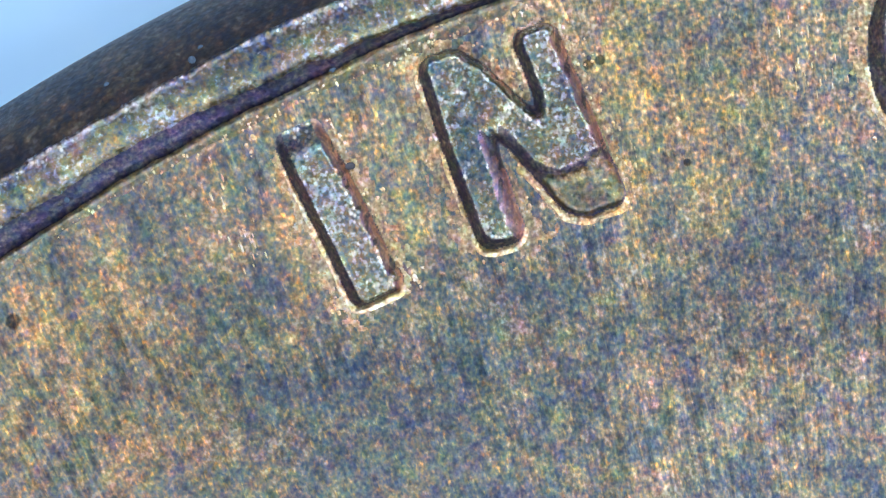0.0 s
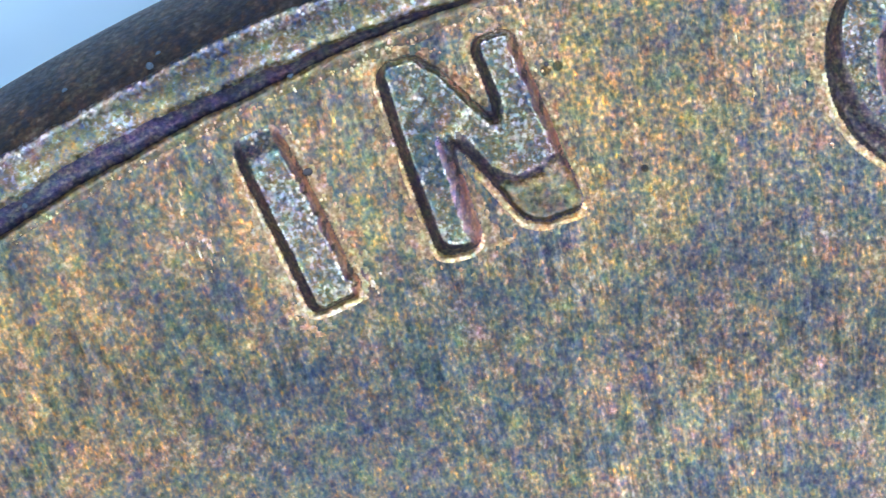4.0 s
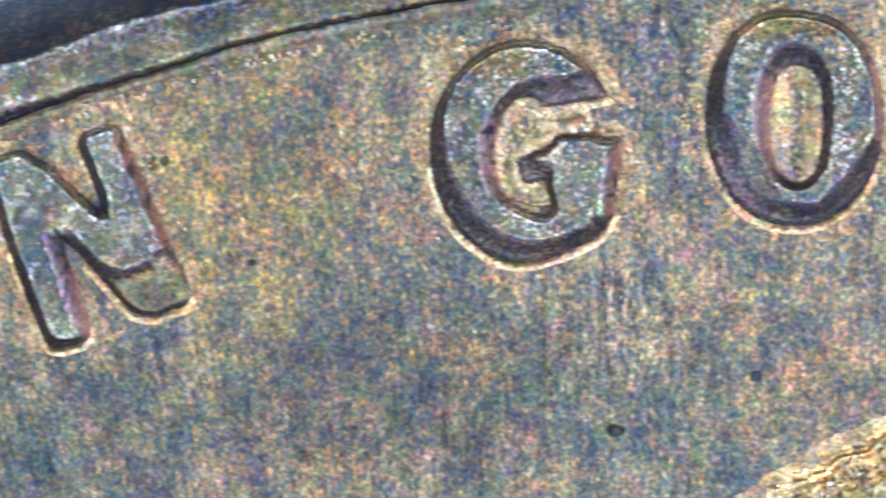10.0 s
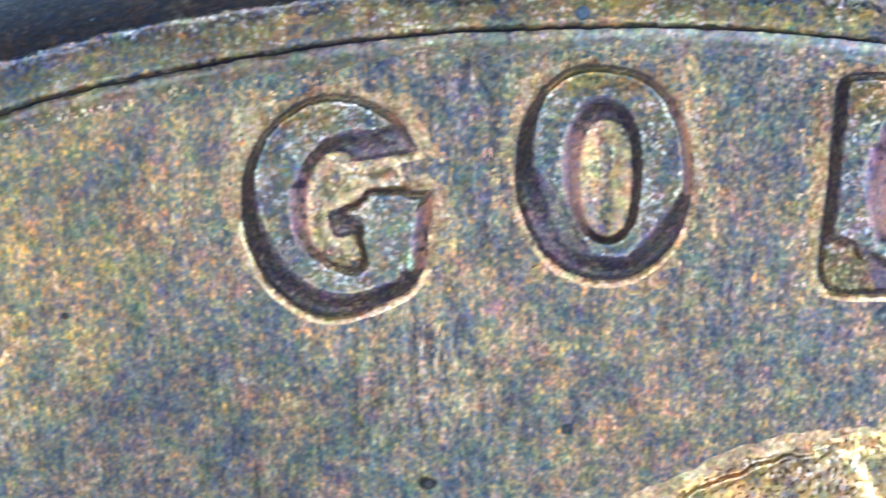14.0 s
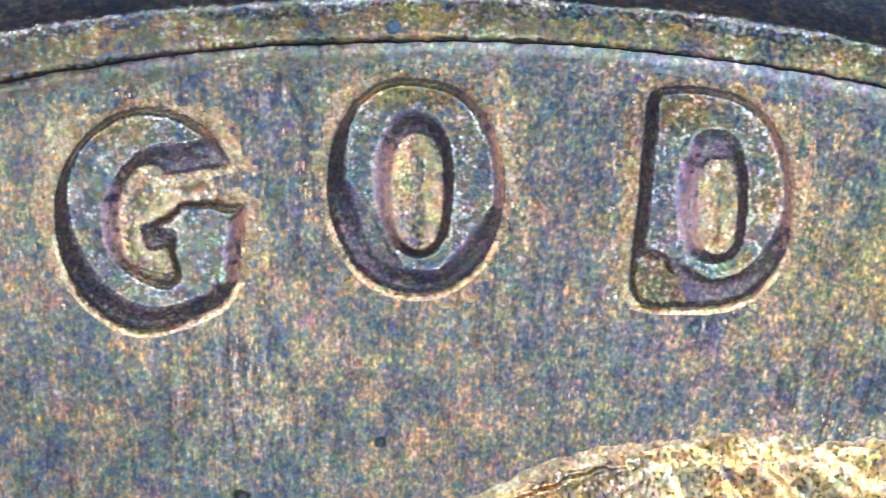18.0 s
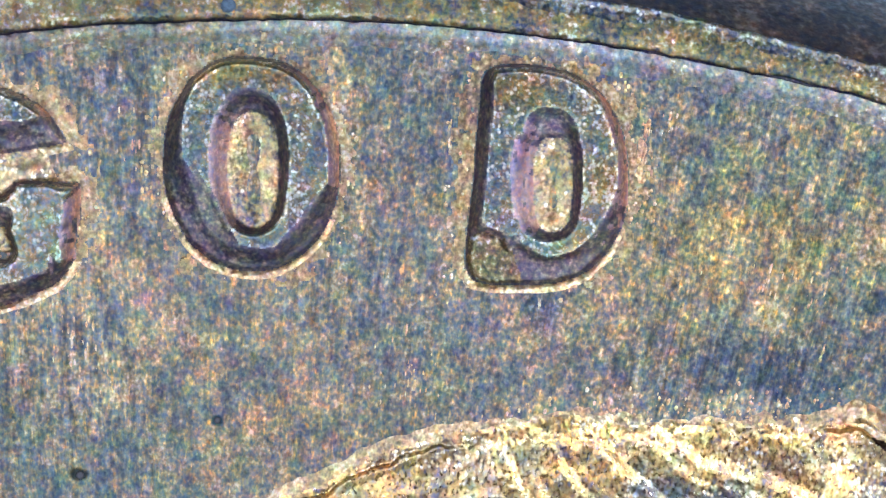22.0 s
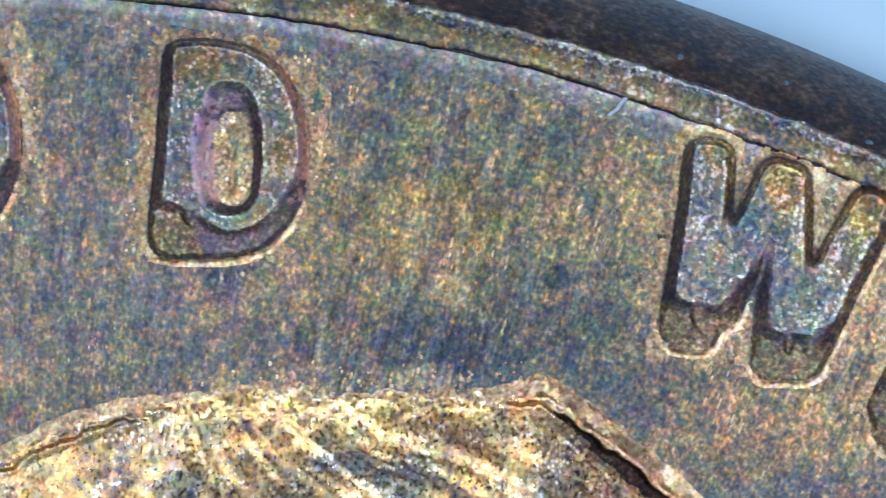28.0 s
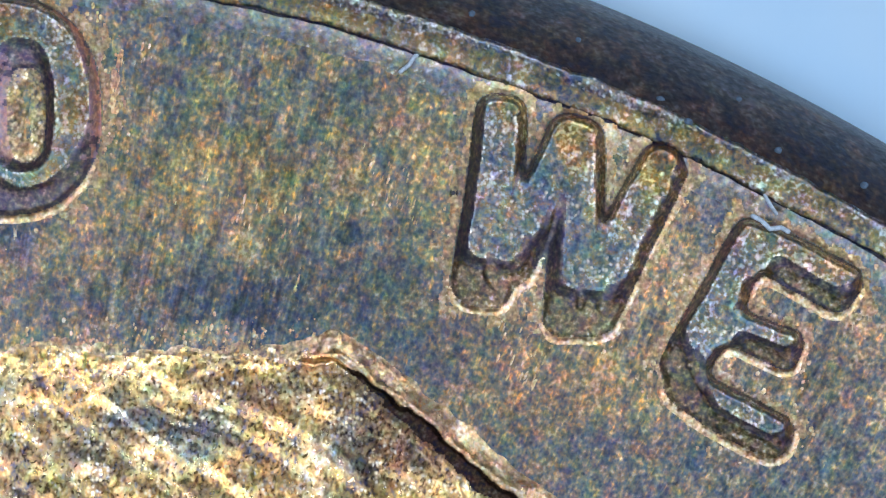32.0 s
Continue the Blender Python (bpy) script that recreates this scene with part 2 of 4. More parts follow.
# tarnish, patches and painted glow on field: centre, half sizes in mm, tint, strength
# gilt tint: bright glow beside the letters, put into the field's colour
GILT_GLOW = (1.65, 1.48, 1.15)
BLUE, SOOT, FIRE, TEAL = (0.45, 0.58, 0.95), (0.15, 0.17, 0.22), (1.16, 1.0, 0.76), (0.2, 0.42, 0.5)
STAINS_AND_GLOW = (
    (-2.217, 7.883, 0.017, 0.017, SOOT, 0.9), (-4.927, 7.241, 0.030, 0.032, SOOT, 0.9), (-0.760, 7.203, 0.040, 0.026, SOOT, 0.95),
    (-0.200, 7.425, 0.024, 0.024, TEAL, 0.95), (2.443, 7.898, 0.050, 0.055, (0.30, 0.45, 0.72), 0.95), (1.11, 7.872, 0.085, 0.10, (0.40, 0.50, 0.80), 0.9),
    (-0.324, 8.069, 0.016, 0.020, SOOT, 0.8), (-3.520, 7.080, 0.20, 0.035, BLUE, 0.6), (-1.600, 7.660, 0.07, 0.05, BLUE, 0.55),
    (-0.680, 8.760, 0.12, 0.10, BLUE, 0.5), (1.006, 7.452, 0.022, 0.022, BLUE, 0.8), (2.862, 8.063, 0.018, 0.022, SOOT, 0.9),
    (-2.564, 8.292, 0.018, 0.020, SOOT, 0.9), (-2.614, 8.272, 0.020, 0.022, SOOT, 0.85), (-3.560, 7.871, 0.020, 0.022, SOOT, 0.95),
    # the (2.0, 1.75, 1.3) patch paints glitter above the portrait
    (-3.400, 7.560, 0.02, 0.02, SOOT, 0.7), (1.950, 7.640, 0.75, 0.16, (0.48, 0.56, 0.72), 0.85), (1.92, 7.50, 0.13, 0.05, (2.0, 1.75, 1.3), 0.8), (-3.000, 6.700, 1.6, 0.6, (0.62, 0.68, 0.74), 0.5),
    (-4.200, 7.700, 1.1, 0.55, FIRE, 0.25), (-4.6, 6.95, 0.7, 0.5, (1.06, 0.92, 0.72), 0.8), (2.300, 8.200, 0.95, 0.48, (1.18, 1.12, 0.88), 1.0), (-2.25, 8.15, 0.4, 0.45, (1.28, 1.15, 0.88), 0.9), (-3.2, 7.8, 2.8, 1.4, (1.03, 1.0, 0.92), 0.8), (-3.2, 7.25, 0.6, 0.3, (0.78, 0.81, 0.86), 0.6), (2.95, 7.30, 0.40, 0.25, (0.70, 0.74, 0.82), 0.45), (3.35, 7.42, 0.55, 0.28, (1.30, 1.08, 0.80), 0.7), (4.35, 7.30, 0.30, 0.35, (1.22, 1.05, 0.84), 0.6), (-0.55, 8.60, 0.22, 0.3, (0.62, 0.70, 0.88), 0.7), (3.600, 6.850, 1.0, 0.40, (0.68, 0.72, 0.80), 0.5), (-1.650, 7.350, 0.7, 0.35, (0.58, 0.64, 0.72), 0.75), (0.200, 7.40, 0.6, 0.3, (1.2, 1.02, 0.85), 0.5),
    (1.850, 8.050, 0.5, 0.30, (1.25, 1.1, 0.85), 0.6),
    (-3.75, 7.75, 0.12, 0.35, GILT_GLOW, 0.8), (-3.33, 8.0, 0.12, 0.42, GILT_GLOW, 0.9), (-2.48, 8.0, 0.12, 0.35, GILT_GLOW, 0.8), (-1.42, 8.70, 0.16, 0.10, GILT_GLOW, 0.8),
    (-0.36, 8.80, 0.08, 0.12, GILT_GLOW, 0.8), (0.27, 8.80, 0.08, 0.12, GILT_GLOW, 0.8), (1.50, 8.50, 0.06, 0.25, GILT_GLOW, 0.8), (3.72, 7.75, 0.12, 0.30, GILT_GLOW, 0.8),
    (-0.66, 8.25, 0.05, 0.20, GILT_GLOW, 0.7), (2.80, 8.0, 0.08, 0.3, GILT_GLOW, 0.5), (-3.0, 8.55, 0.3, 0.06, GILT_GLOW, 0.6))

MAT_FIELD = coin_metal("field_bronze", BRONZE, (0.66, 0.78, 0.88), rough=(0.38, 0.54), tilt_of=0.14, grain=80.0, metallic=0.9, aspect=0.8, tint_patches=STAINS_AND_GLOW, wander=0.70, contrast=0.70, glints=0.9, chroma=0.9, clouds=0.55, streaks=0.9, blobs=BLOBS)
BROWN = (1.25, 0.92, 0.52)
# brown and dull patches; the last three paint W and E lighter for glitter
FACE_PATCHES = ((-0.05, 8.84, 0.20, 0.06, BROWN, 0.9), (1.02, 8.76, 0.16, 0.07, BROWN, 0.9), (3.10, 8.40, 0.08, 0.08, BROWN, 0.8), (3.36, 8.28, 0.09, 0.11, BROWN, 0.9),
               (3.70, 8.17, 0.11, 0.11, BROWN, 0.9), (4.30, 7.80, 0.22, 0.08, BROWN, 0.7), (-1.25, 8.70, 0.16, 0.07, BROWN, 0.7), (1.36, 8.40, 0.06, 0.10, BROWN, 0.6),
               (-2.90, 8.05, 0.5, 0.6, (0.80, 0.88, 0.92), 0.7), (3.12, 7.90, 0.20, 0.26, (1.25, 1.25, 1.22), 0.8), (3.46, 7.78, 0.16, 0.24, (1.25, 1.25, 1.22), 0.8), (3.93, 7.55, 0.16, 0.26, (1.20, 1.22, 1.20), 0.8))
MAT_FACE = coin_metal("letter_bronze", SILVERY, (0.95, 0.88, 0.72), rough=(0.30, 0.50), streaks=0.1, aspect=0.9, tilt_of=0.16, wander=0.8, contrast=0.45, tint_patches=FACE_PATCHES, blobs=((50.0, 0.55, 0.85, (0, 0, 0)), (26.0, 0.4, 0.85, (3.1, 7.7, 0))), sparkle=0.68, clouds=0.7)
# dark tone of the letters' steep walls: their shade is put into colour
WALLSHADE = ((0.25, (0.115, 0.12, 0.19)), (0.45, (0.19, 0.182, 0.215)), (0.60, (0.30, 0.265, 0.235)), (0.75, (0.53, 0.445, 0.36)))
SHELFTONE = ((0.22, (0.10, 0.11, 0.14)), (0.40, (0.195, 0.175, 0.125)), (0.55, (0.33, 0.265, 0.155)), (0.68, (0.54, 0.45, 0.29)), (0.78, (0.80, 0.80, 0.76)))
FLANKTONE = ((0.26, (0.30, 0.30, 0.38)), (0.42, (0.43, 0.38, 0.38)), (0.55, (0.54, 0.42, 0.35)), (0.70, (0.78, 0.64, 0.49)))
MAT_SHELF = coin_metal("doubled_ledge_bronze", SHELFTONE, (0.85, 0.82, 0.85), rough=(0.40, 0.55), streaks=0.1, tilt_of=0.14, aspect=0.9, contrast=0.6, relief=0.0025, blobs=BLOBS[:1])
# light on the east slopes put into colour, rosy below and violet above
MAT_FLANK = coin_metal("lit_flank_bronze", FLANKTONE, (0.9, 0.85, 1.0), rough=(0.42, 0.58), streaks=0.1, tilt_of=0.14, aspect=0.9, contrast=0.4, relief=0.0015, chroma=0.6, layers=((1.12, 0.90, 0.78), (0.87, 0.855, 1.08), 0.018, 0.055))
# navy of the rim's inner wall, which carries its shade as colour
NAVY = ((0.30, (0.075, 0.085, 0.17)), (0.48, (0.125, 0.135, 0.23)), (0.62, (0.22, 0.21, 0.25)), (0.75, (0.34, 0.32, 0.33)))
PALE = ((0.22, (0.20, 0.27, 0.38)), (0.40, (0.30, 0.36, 0.41)), (0.54, (0.38, 0.39, 0.37)), (0.66, (0.52, 0.44, 0.31)), (0.78, (0.76, 0.78, 0.80)))
BAND_STAINS = ((-3.5, 8.2, 2.3, 1.3, (0.80, 0.68, 0.50), 1.0), (-0.9, 8.9, 0.7, 0.3, (0.85, 0.78, 0.64), 0.7))
MAT_BORDER = coin_metal("flow_band_bronze", PALE, (0.9, 0.88, 0.82), rough=(0.34, 0.50), tilt_of=0.14, streaks=0.3, aspect=0.9, wander=0.7, tint_patches=BAND_STAINS)
MAT_LEDGE = coin_metal("ledge_bronze", WALLSHADE, (0.8, 0.8, 0.9), rough=(0.46, 0.60), streaks=0.1, tilt_of=0.12, aspect=0.9, contrast=0.45, relief=0.0022)
# gold of the letters' hollows: the ring light they catch, put into colour
MAT_FOOT = coin_metal("fillet_bronze", GOLD, (0.85, 0.83, 0.80), rough=(0.30, 0.46), streaks=0.2, tilt_of=0.16, aspect=0.9, contrast=0.8, chroma=1.0, wander=0.9, blobs=BLOBS, sparkle=0.75, glow=CREAM)
# very bright tone, so that flecks glint by colour alone
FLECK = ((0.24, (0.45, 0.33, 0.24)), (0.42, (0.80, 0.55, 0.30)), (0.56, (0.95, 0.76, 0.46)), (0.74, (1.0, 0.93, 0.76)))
MAT_FLECK = coin_metal("glint_bronze", FLECK, (0.95, 0.9, 0.85), rough=(0.42, 0.56), streaks=0.1, tilt_of=0.12, aspect=0.9, contrast=0.4, chroma=0.9, wander=0.9)
# highlight of the letters' foot and the portrait's lip, put into colour
MAT_FILLET = coin_metal("highlight_bronze", FLECK, (0.85, 0.82, 0.78), rough=(0.30, 0.44), streaks=0.1, tilt_of=0.16, aspect=0.9, contrast=0.8, blobs=BLOBS, chroma=0.8, wander=0.7)
GILTTONE = ((0.24, (0.34, 0.28, 0.22)), (0.40, (0.58, 0.43, 0.26)), (0.55, (0.82, 0.60, 0.34)), (0.66, (0.98, 0.79, 0.50)), (0.78, (1.0, 0.90, 0.68)))
MAT_GILT = coin_metal("gilt_glow_bronze", GILTTONE, (0.80, 0.80, 0.84), rough=(0.36, 0.52), streaks=0.3, tilt_of=0.15, aspect=0.85, contrast=0.7, chroma=0.8, wander=0.9, blobs=BLOBS)
MAT_RIM = coin_metal("rim_bronze", RIMTONE, (0.95, 0.90, 0.80), rough=(0.32, 0.50), streaks=0.1, aspect=0.9, tilt_of=0.18, wander=0.85, contrast=0.7, blobs=BLOBS, clouds=0.8, tint_patches=((2.5, 8.8, 3.6, 1.4, (0.96, 0.92, 0.82), 0.9), (-3.6, 8.4, 2.0, 1.2, (0.78, 0.86, 0.90), 0.9)))
# silvery tone of the rim's worn crest, with its sparkle painted in
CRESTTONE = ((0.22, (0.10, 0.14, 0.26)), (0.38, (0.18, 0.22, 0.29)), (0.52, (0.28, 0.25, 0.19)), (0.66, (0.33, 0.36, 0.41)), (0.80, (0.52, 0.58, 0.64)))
MAT_CREST = coin_metal("sparkling_crest_bronze", CRESTTONE, (0.75, 0.72, 0.62), rough=(0.28, 0.45), streaks=0.1, aspect=0.9, tilt_of=0.18, wander=1.1, contrast=0.7, blobs=BLOBS, sparkle=0.42)
MAT_WALL = coin_metal("shaded_rim_wall_bronze", NAVY, (0.8, 0.8, 0.9), rough=(0.46, 0.6), streaks=0.1, tilt_of=0.1, aspect=0.9, contrast=0.5, relief=0.002)
MAT_GROOVE = coin_metal("shaded_groove_bronze", SHADETONE, (0.8, 0.8, 0.9), rough=(0.46, 0.6), streaks=0.1, tilt_of=0.1, aspect=0.9, contrast=0.5, relief=0.002)
# the edge falls away from the lamps; its shade is painted in
MAT_EDGE = coin_metal("edge_bronze", SHADETONE, (0.85, 0.85, 0.95), rough=(0.38, 0.55), streaks=0.1, grain=52.0, aspect=0.8, tilt_of=0.12, contrast=1.0, chroma=0.7, spread=0.4, relief=0.004, metallic=0.45, wander=0.9, blobs=((22.0, 0.8, 0.8, (1.1, 2.7, 0)),), clouds=0.9)
# portrait tints: white paints highlights, cool and dark paint shaded troughs
COOL, WHITE = (0.42, 0.62, 1.08), (1.5, 1.36, 1.15)
HEAD_SHADING = ((2.62, 7.02, 0.20, 0.18, (0.58, 0.50, 0.56), 0.8), (1.72, 7.12, 0.16, 0.05, (0.42, 0.48, 0.66), 0.85), (1.20, 7.02, 0.22, 0.05, (0.50, 0.52, 0.66), 0.7), (2.2, 7.25, 0.25, 0.05, (0.62, 0.60, 0.70), 0.6), (1.853, 7.089, 0.14, 0.10, COOL, 0.85), (0.914, 7.064, 0.11, 0.07, COOL, 0.8), (1.597, 7.162, 0.12, 0.05, COOL, 0.75), (2.45, 7.05, 0.10, 0.12, COOL, 0.7),
               (2.06, 7.064, 0.13, 0.13, WHITE, 0.9), (0.78, 6.977, 0.11, 0.07, WHITE, 0.9), (1.22, 7.223, 0.20, 0.04, WHITE, 0.9), (1.864, 7.31, 0.16, 0.05, WHITE, 0.9),
               (0.50, 7.12, 0.10, 0.04, WHITE, 0.8), (1.65, 7.375, 0.75, 0.045, WHITE, 0.8), (0.35, 7.18, 0.3, 0.05, WHITE, 0.6))
MAT_HEAD = coin_metal("portrait_bronze", HEAD, (0.84, 0.85, 0.90), rough=(0.25, 0.45), streaks=0.2, aspect=0.75, tilt_of=0.13, contrast=0.2, wander=0.7, chroma=0.8, grain=80.0, relief=0.0018, spread=0.3, tint_patches=HEAD_SHADING, blobs=((50.0, 0.26, 0.8, (0, 0, 0)),), sparkle=1.0, glow=CREAM, clouds=1.0)


def paper():
    m, nt, bsdf = material("pale_blue_card")
    n = noise_tex(nt, coords(nt, (0.7, 0.7, 0.7)), detail=4.0)
    nt.links.new(ramp(nt, n.outputs["Fac"], ((0.35, (0.43, 0.73, 1.0)), (0.7, (0.52, 0.79, 1.0)))), bsdf.inputs["Base Color"])
    bsdf.inputs["Roughness"].default_value = 0.8
    return m


MAT_PAPER = paper()


# ------------------------------------------------------------------ mesh helpers
def lattice(x, y, seed=0):
    """Smooth random field of unit cell size, -1 to 1."""
    xi, yi = np.floor(x).astype(np.int64), np.floor(y).astype(np.int64)
    fx, fy = x - xi, y - yi
    fx, fy = fx * fx * (3 - 2 * fx), fy * fy * (3 - 2 * fy)

    def h(a, b):
        n = (a * 374761393 + b * 668265263 + seed * 974711) & 0x7FFFFFFF
        n = ((n ^ (n >> 13)) * 1274126177) & 0x7FFFFFFF
        return ((n ^ (n >> 16)) & 0xFFFF) / 32767.5 - 1
    return (h(xi, yi) * (1 - fx) + h(xi + 1, yi) * fx) * (1 - fy) + (h(xi, yi + 1) * (1 - fx) + h(xi + 1, yi + 1) * fx) * fy


def step(v):
    v = np.clip(v, 0, 1)
    return v * v * (3 - 2 * v)


def mesh_object(name, verts, faces, mat, parent=None, label=""):
    """verts in millimetres."""
    me = bpy.data.meshes.new(name)
    me.from_pydata((np.asarray(verts) * MM).tolist(), [], faces)
    me.polygons.foreach_set("use_smooth", [True] * len(me.polygons))
    me.materials.append(mat)
    me.update()
    ob = new(name, me)
    ob.parent = parent
    return tagged(ob, label=label)


def sheet(name, xs, ys, z, keep, mat, parent, label=""):
    """A grid over xs, ys at the heights z, of the cells that keep says."""
    ny, nx = z.shape
    idx = np.arange(ny * nx).reshape(ny, nx)
    cells = np.stack([idx[:-1, :-1], idx[:-1, 1:], idx[1:, 1:], idx[1:, :-1]], -1)[keep]
    used, inv = np.unique(cells, return_inverse=True)
    gx, gy = np.meshgrid(xs, ys)
    verts = np.stack([gx.ravel(), gy.ravel(), z.ravel()], 1)[used]
    return mesh_object(name, verts, inv.reshape(cells.shape).tolist(), mat, parent, label)


def lathe(name, rings, angles, mat, parent, label=""):
    """A closed ring of quads; rings is a list of (radius, height) arrays over the angles."""
    n = len(angles)
    ca, sa = np.cos(angles), np.sin(angles)
    verts = np.concatenate([np.stack([r * ca, r * sa, z + 0 * ca], 1) for r, z in rings])
    faces = [(k * n + i, k * n + (i + 1) % n, (k + 1) * n + (i + 1) % n, (k + 1) * n + i)
             for k in range(len(rings) - 1) for i in range(n)]
    return mesh_object(name, verts, faces, mat, parent, label)


# ------------------------------------------------------------------ distance shapes (mm, negative inside)
def bar(x0, y0, x1, y1, w0, w1, rnd=0.03):
    """A straight stroke whose half width goes from w0 to w1, with flat, rounded ends."""
    def f(x, y):
        dx, dy = x1 - x0, y1 - y0
        length = math.hypot(dx, dy)
        u = ((x - x0) * dx + (y - y0) * dy) / length
        v = ((x - x0) * -dy + (y - y0) * dx) / length
        half = w0 + (w1 - w0) * np.clip(u / length, 0, 1) - rnd
        a = np.abs(u - length / 2) - (length / 2 - rnd)
        b = np.abs(v) - half
        return np.hypot(np.maximum(a, 0), np.maximum(b, 0)) + np.minimum(np.maximum(a, b), 0) - rnd
    return f


def oval(cx, cy, rx, ry, power=2.0):
    def f(x, y):
        px, py = np.abs(x - cx) / rx, np.abs(y - cy) / ry
        k = np.maximum((px ** power + py ** power) ** (1 / power), 1e-6)
        gx, gy = px ** (power - 1) / rx, py ** (power - 1) / ry
        return (k - 1) / np.maximum(np.hypot(gx, gy) / k ** (power - 1), 1e-6)
    return f


def half_plane(px, py, nx, ny):
    return lambda x, y: (x - px) * nx + (y - py) * ny


def join(*fs):
    return lambda x, y: np.minimum.reduce([f(x, y) for f in fs])


def blend(k, *fs):
    """A union with rounded inner corners."""
    def f(x, y):
        d = fs[0](x, y)
        for g in fs[1:]:
            e = g(x, y)
            h = np.clip(0.5 + 0.5 * (e - d) / k, 0, 1)
            d = e + (d - e) * h - k * h * (1 - h)
        return d
    return f


def cut(a, *bs):
    return lambda x, y: np.maximum.reduce([a(x, y)] + [-b(x, y) for b in bs])


def round_both(k, f, g):
    """The overlap of two shapes with rounded corners."""
    def h(x, y):
        a, b = f(x, y), g(x, y)
        t = np.clip(0.5 - 0.5 * (b - a) / k, 0, 1)
        return b + (a - b) * t + k * t * (1 - t)
    return h


def both(*fs):
    return lambda x, y: np.maximum.reduce([f(x, y) for f in fs])


# ------------------------------------------------------------------ the coin
penny = tagged(new("penny"), "worn bronze-coloured coin lying on a pale blue card", "coin")
SEAT = FIELD_Z


def angles_of(n):
    return np.arange(n) / n * 2 * math.pi + math.pi / 2


def rim_height(a):
    """The rim stands higher on one side of the legend."""
    s = np.clip((np.cos(a) + 0.55) / 0.75, 0, 1)
    return 0.085 - 0.063 * s


def build_blank():
    n = 2400
    a = angles_of(n)
    ca = np.cos(a)
    side = np.clip((ca + 0.5) / 1.0, 0, 1)
    wob = 0.006 * lattice(a * 22, a * 0, 5) + 0.003 * lattice(a * 75, a * 0, 6) + 0.0035 * lattice(a * 300, a * 0, 7)
    zr = rim_height(a)
    west = 1 - step((ca + 0.55) / 0.3)
    foot = 9.035 - 0.035 * west + wob
    wall = 0.108 - 0.094 * step((ca + 0.5) / 0.22) + 0.04 * west
    wall = wall * (0.92 + (0.10 + 0.3 * side) * lattice(a * 35, a * 0, 72) + (0.06 + 0.4 * side) * lattice(a * 120, a * 0, 74))
    top_in = foot + wall
    top_out = 9.275 - 0.11 * side + 0.010 * lattice(a * 22, a * 0, 8) + 0.004 * lattice(a * 110, a * 0, 9) + 0.005 * lattice(a * 450, a * 0, 10)
    z = SEAT
    field = [(0.0 * a + r, z + 0 * a) for r in (0.02, 1.5, 3.0, 4.5, 6.0, 7.0, 7.6, 8.2, 8.7, 8.95)]
    begin = 9.005 - 0.055 * side - 0.035 * west
    border = [(8.975 - 0.07 * side - 0.035 * west + 0.030 * lattice(a * 30, a * 0, 71) + 0.02 * lattice(a * 140, a * 0, 73), z - 0.0004 + 0 * a), (begin, z + 0.0012 + 0 * a)]
    for k in range(1, 7):
        border.append((begin + (foot - begin) * k / 6, z + 0.013 * (k / 6) ** 2 * (1.3 - 0.5 * side) + 0.0012))
    field.append((foot, z - 0.004 + 0 * a))
    lathe("field_border", border, a, MAT_BORDER, penny, "pale smooth flow band beside the rim")
    lathe("field", field[:], a, MAT_FIELD, penny, "flat bronze field with drawn streaks and tarnish")
    low = z + 0.013 * (1.3 - 0.5 * side) - 0.004
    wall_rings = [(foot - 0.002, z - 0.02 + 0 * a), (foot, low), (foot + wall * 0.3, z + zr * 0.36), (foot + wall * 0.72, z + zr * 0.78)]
    lathe("rim_wall", wall_rings, a, MAT_WALL, penny, "inner wall of the rim, shade put in its colour")
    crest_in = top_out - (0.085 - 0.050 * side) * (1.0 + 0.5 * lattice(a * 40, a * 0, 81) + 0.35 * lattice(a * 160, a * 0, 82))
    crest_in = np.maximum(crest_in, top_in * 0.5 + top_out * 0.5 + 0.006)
    lathe("rim_crest", [(crest_in, z + zr + 0.009), (crest_in * 0.5 + top_out * 0.5, z + zr + 0.008), (top_out - 0.006, z + zr + 0.002), (top_out, z + zr - 0.004)], a, MAT_CREST, penny, "silvery worn crest of the rim, sparkle put in its colour")
    rim = [(foot + wall * 0.72, z + zr * 0.78), (foot + wall * 0.85, z + zr * 0.90), (top_in, z + zr), (top_in + 0.03, z + zr + 0.006), (top_in * 0.5 + top_out * 0.5, z + zr + 0.009), (crest_in, z + zr + 0.009)]
    lathe("rim", rim, a, MAT_RIM, penny, "raised rim with a silvery worn crest")
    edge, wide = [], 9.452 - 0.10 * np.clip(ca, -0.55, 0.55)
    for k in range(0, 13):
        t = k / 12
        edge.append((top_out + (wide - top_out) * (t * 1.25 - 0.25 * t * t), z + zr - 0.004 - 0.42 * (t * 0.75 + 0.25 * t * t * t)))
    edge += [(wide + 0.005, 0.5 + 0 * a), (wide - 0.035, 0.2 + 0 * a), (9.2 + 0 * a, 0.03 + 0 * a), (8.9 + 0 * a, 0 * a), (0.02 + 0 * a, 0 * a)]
    lathe("edge", edge, a, MAT_EDGE, penny, "dark brown rounded edge, shade put in its colour")


OUTLINES = []


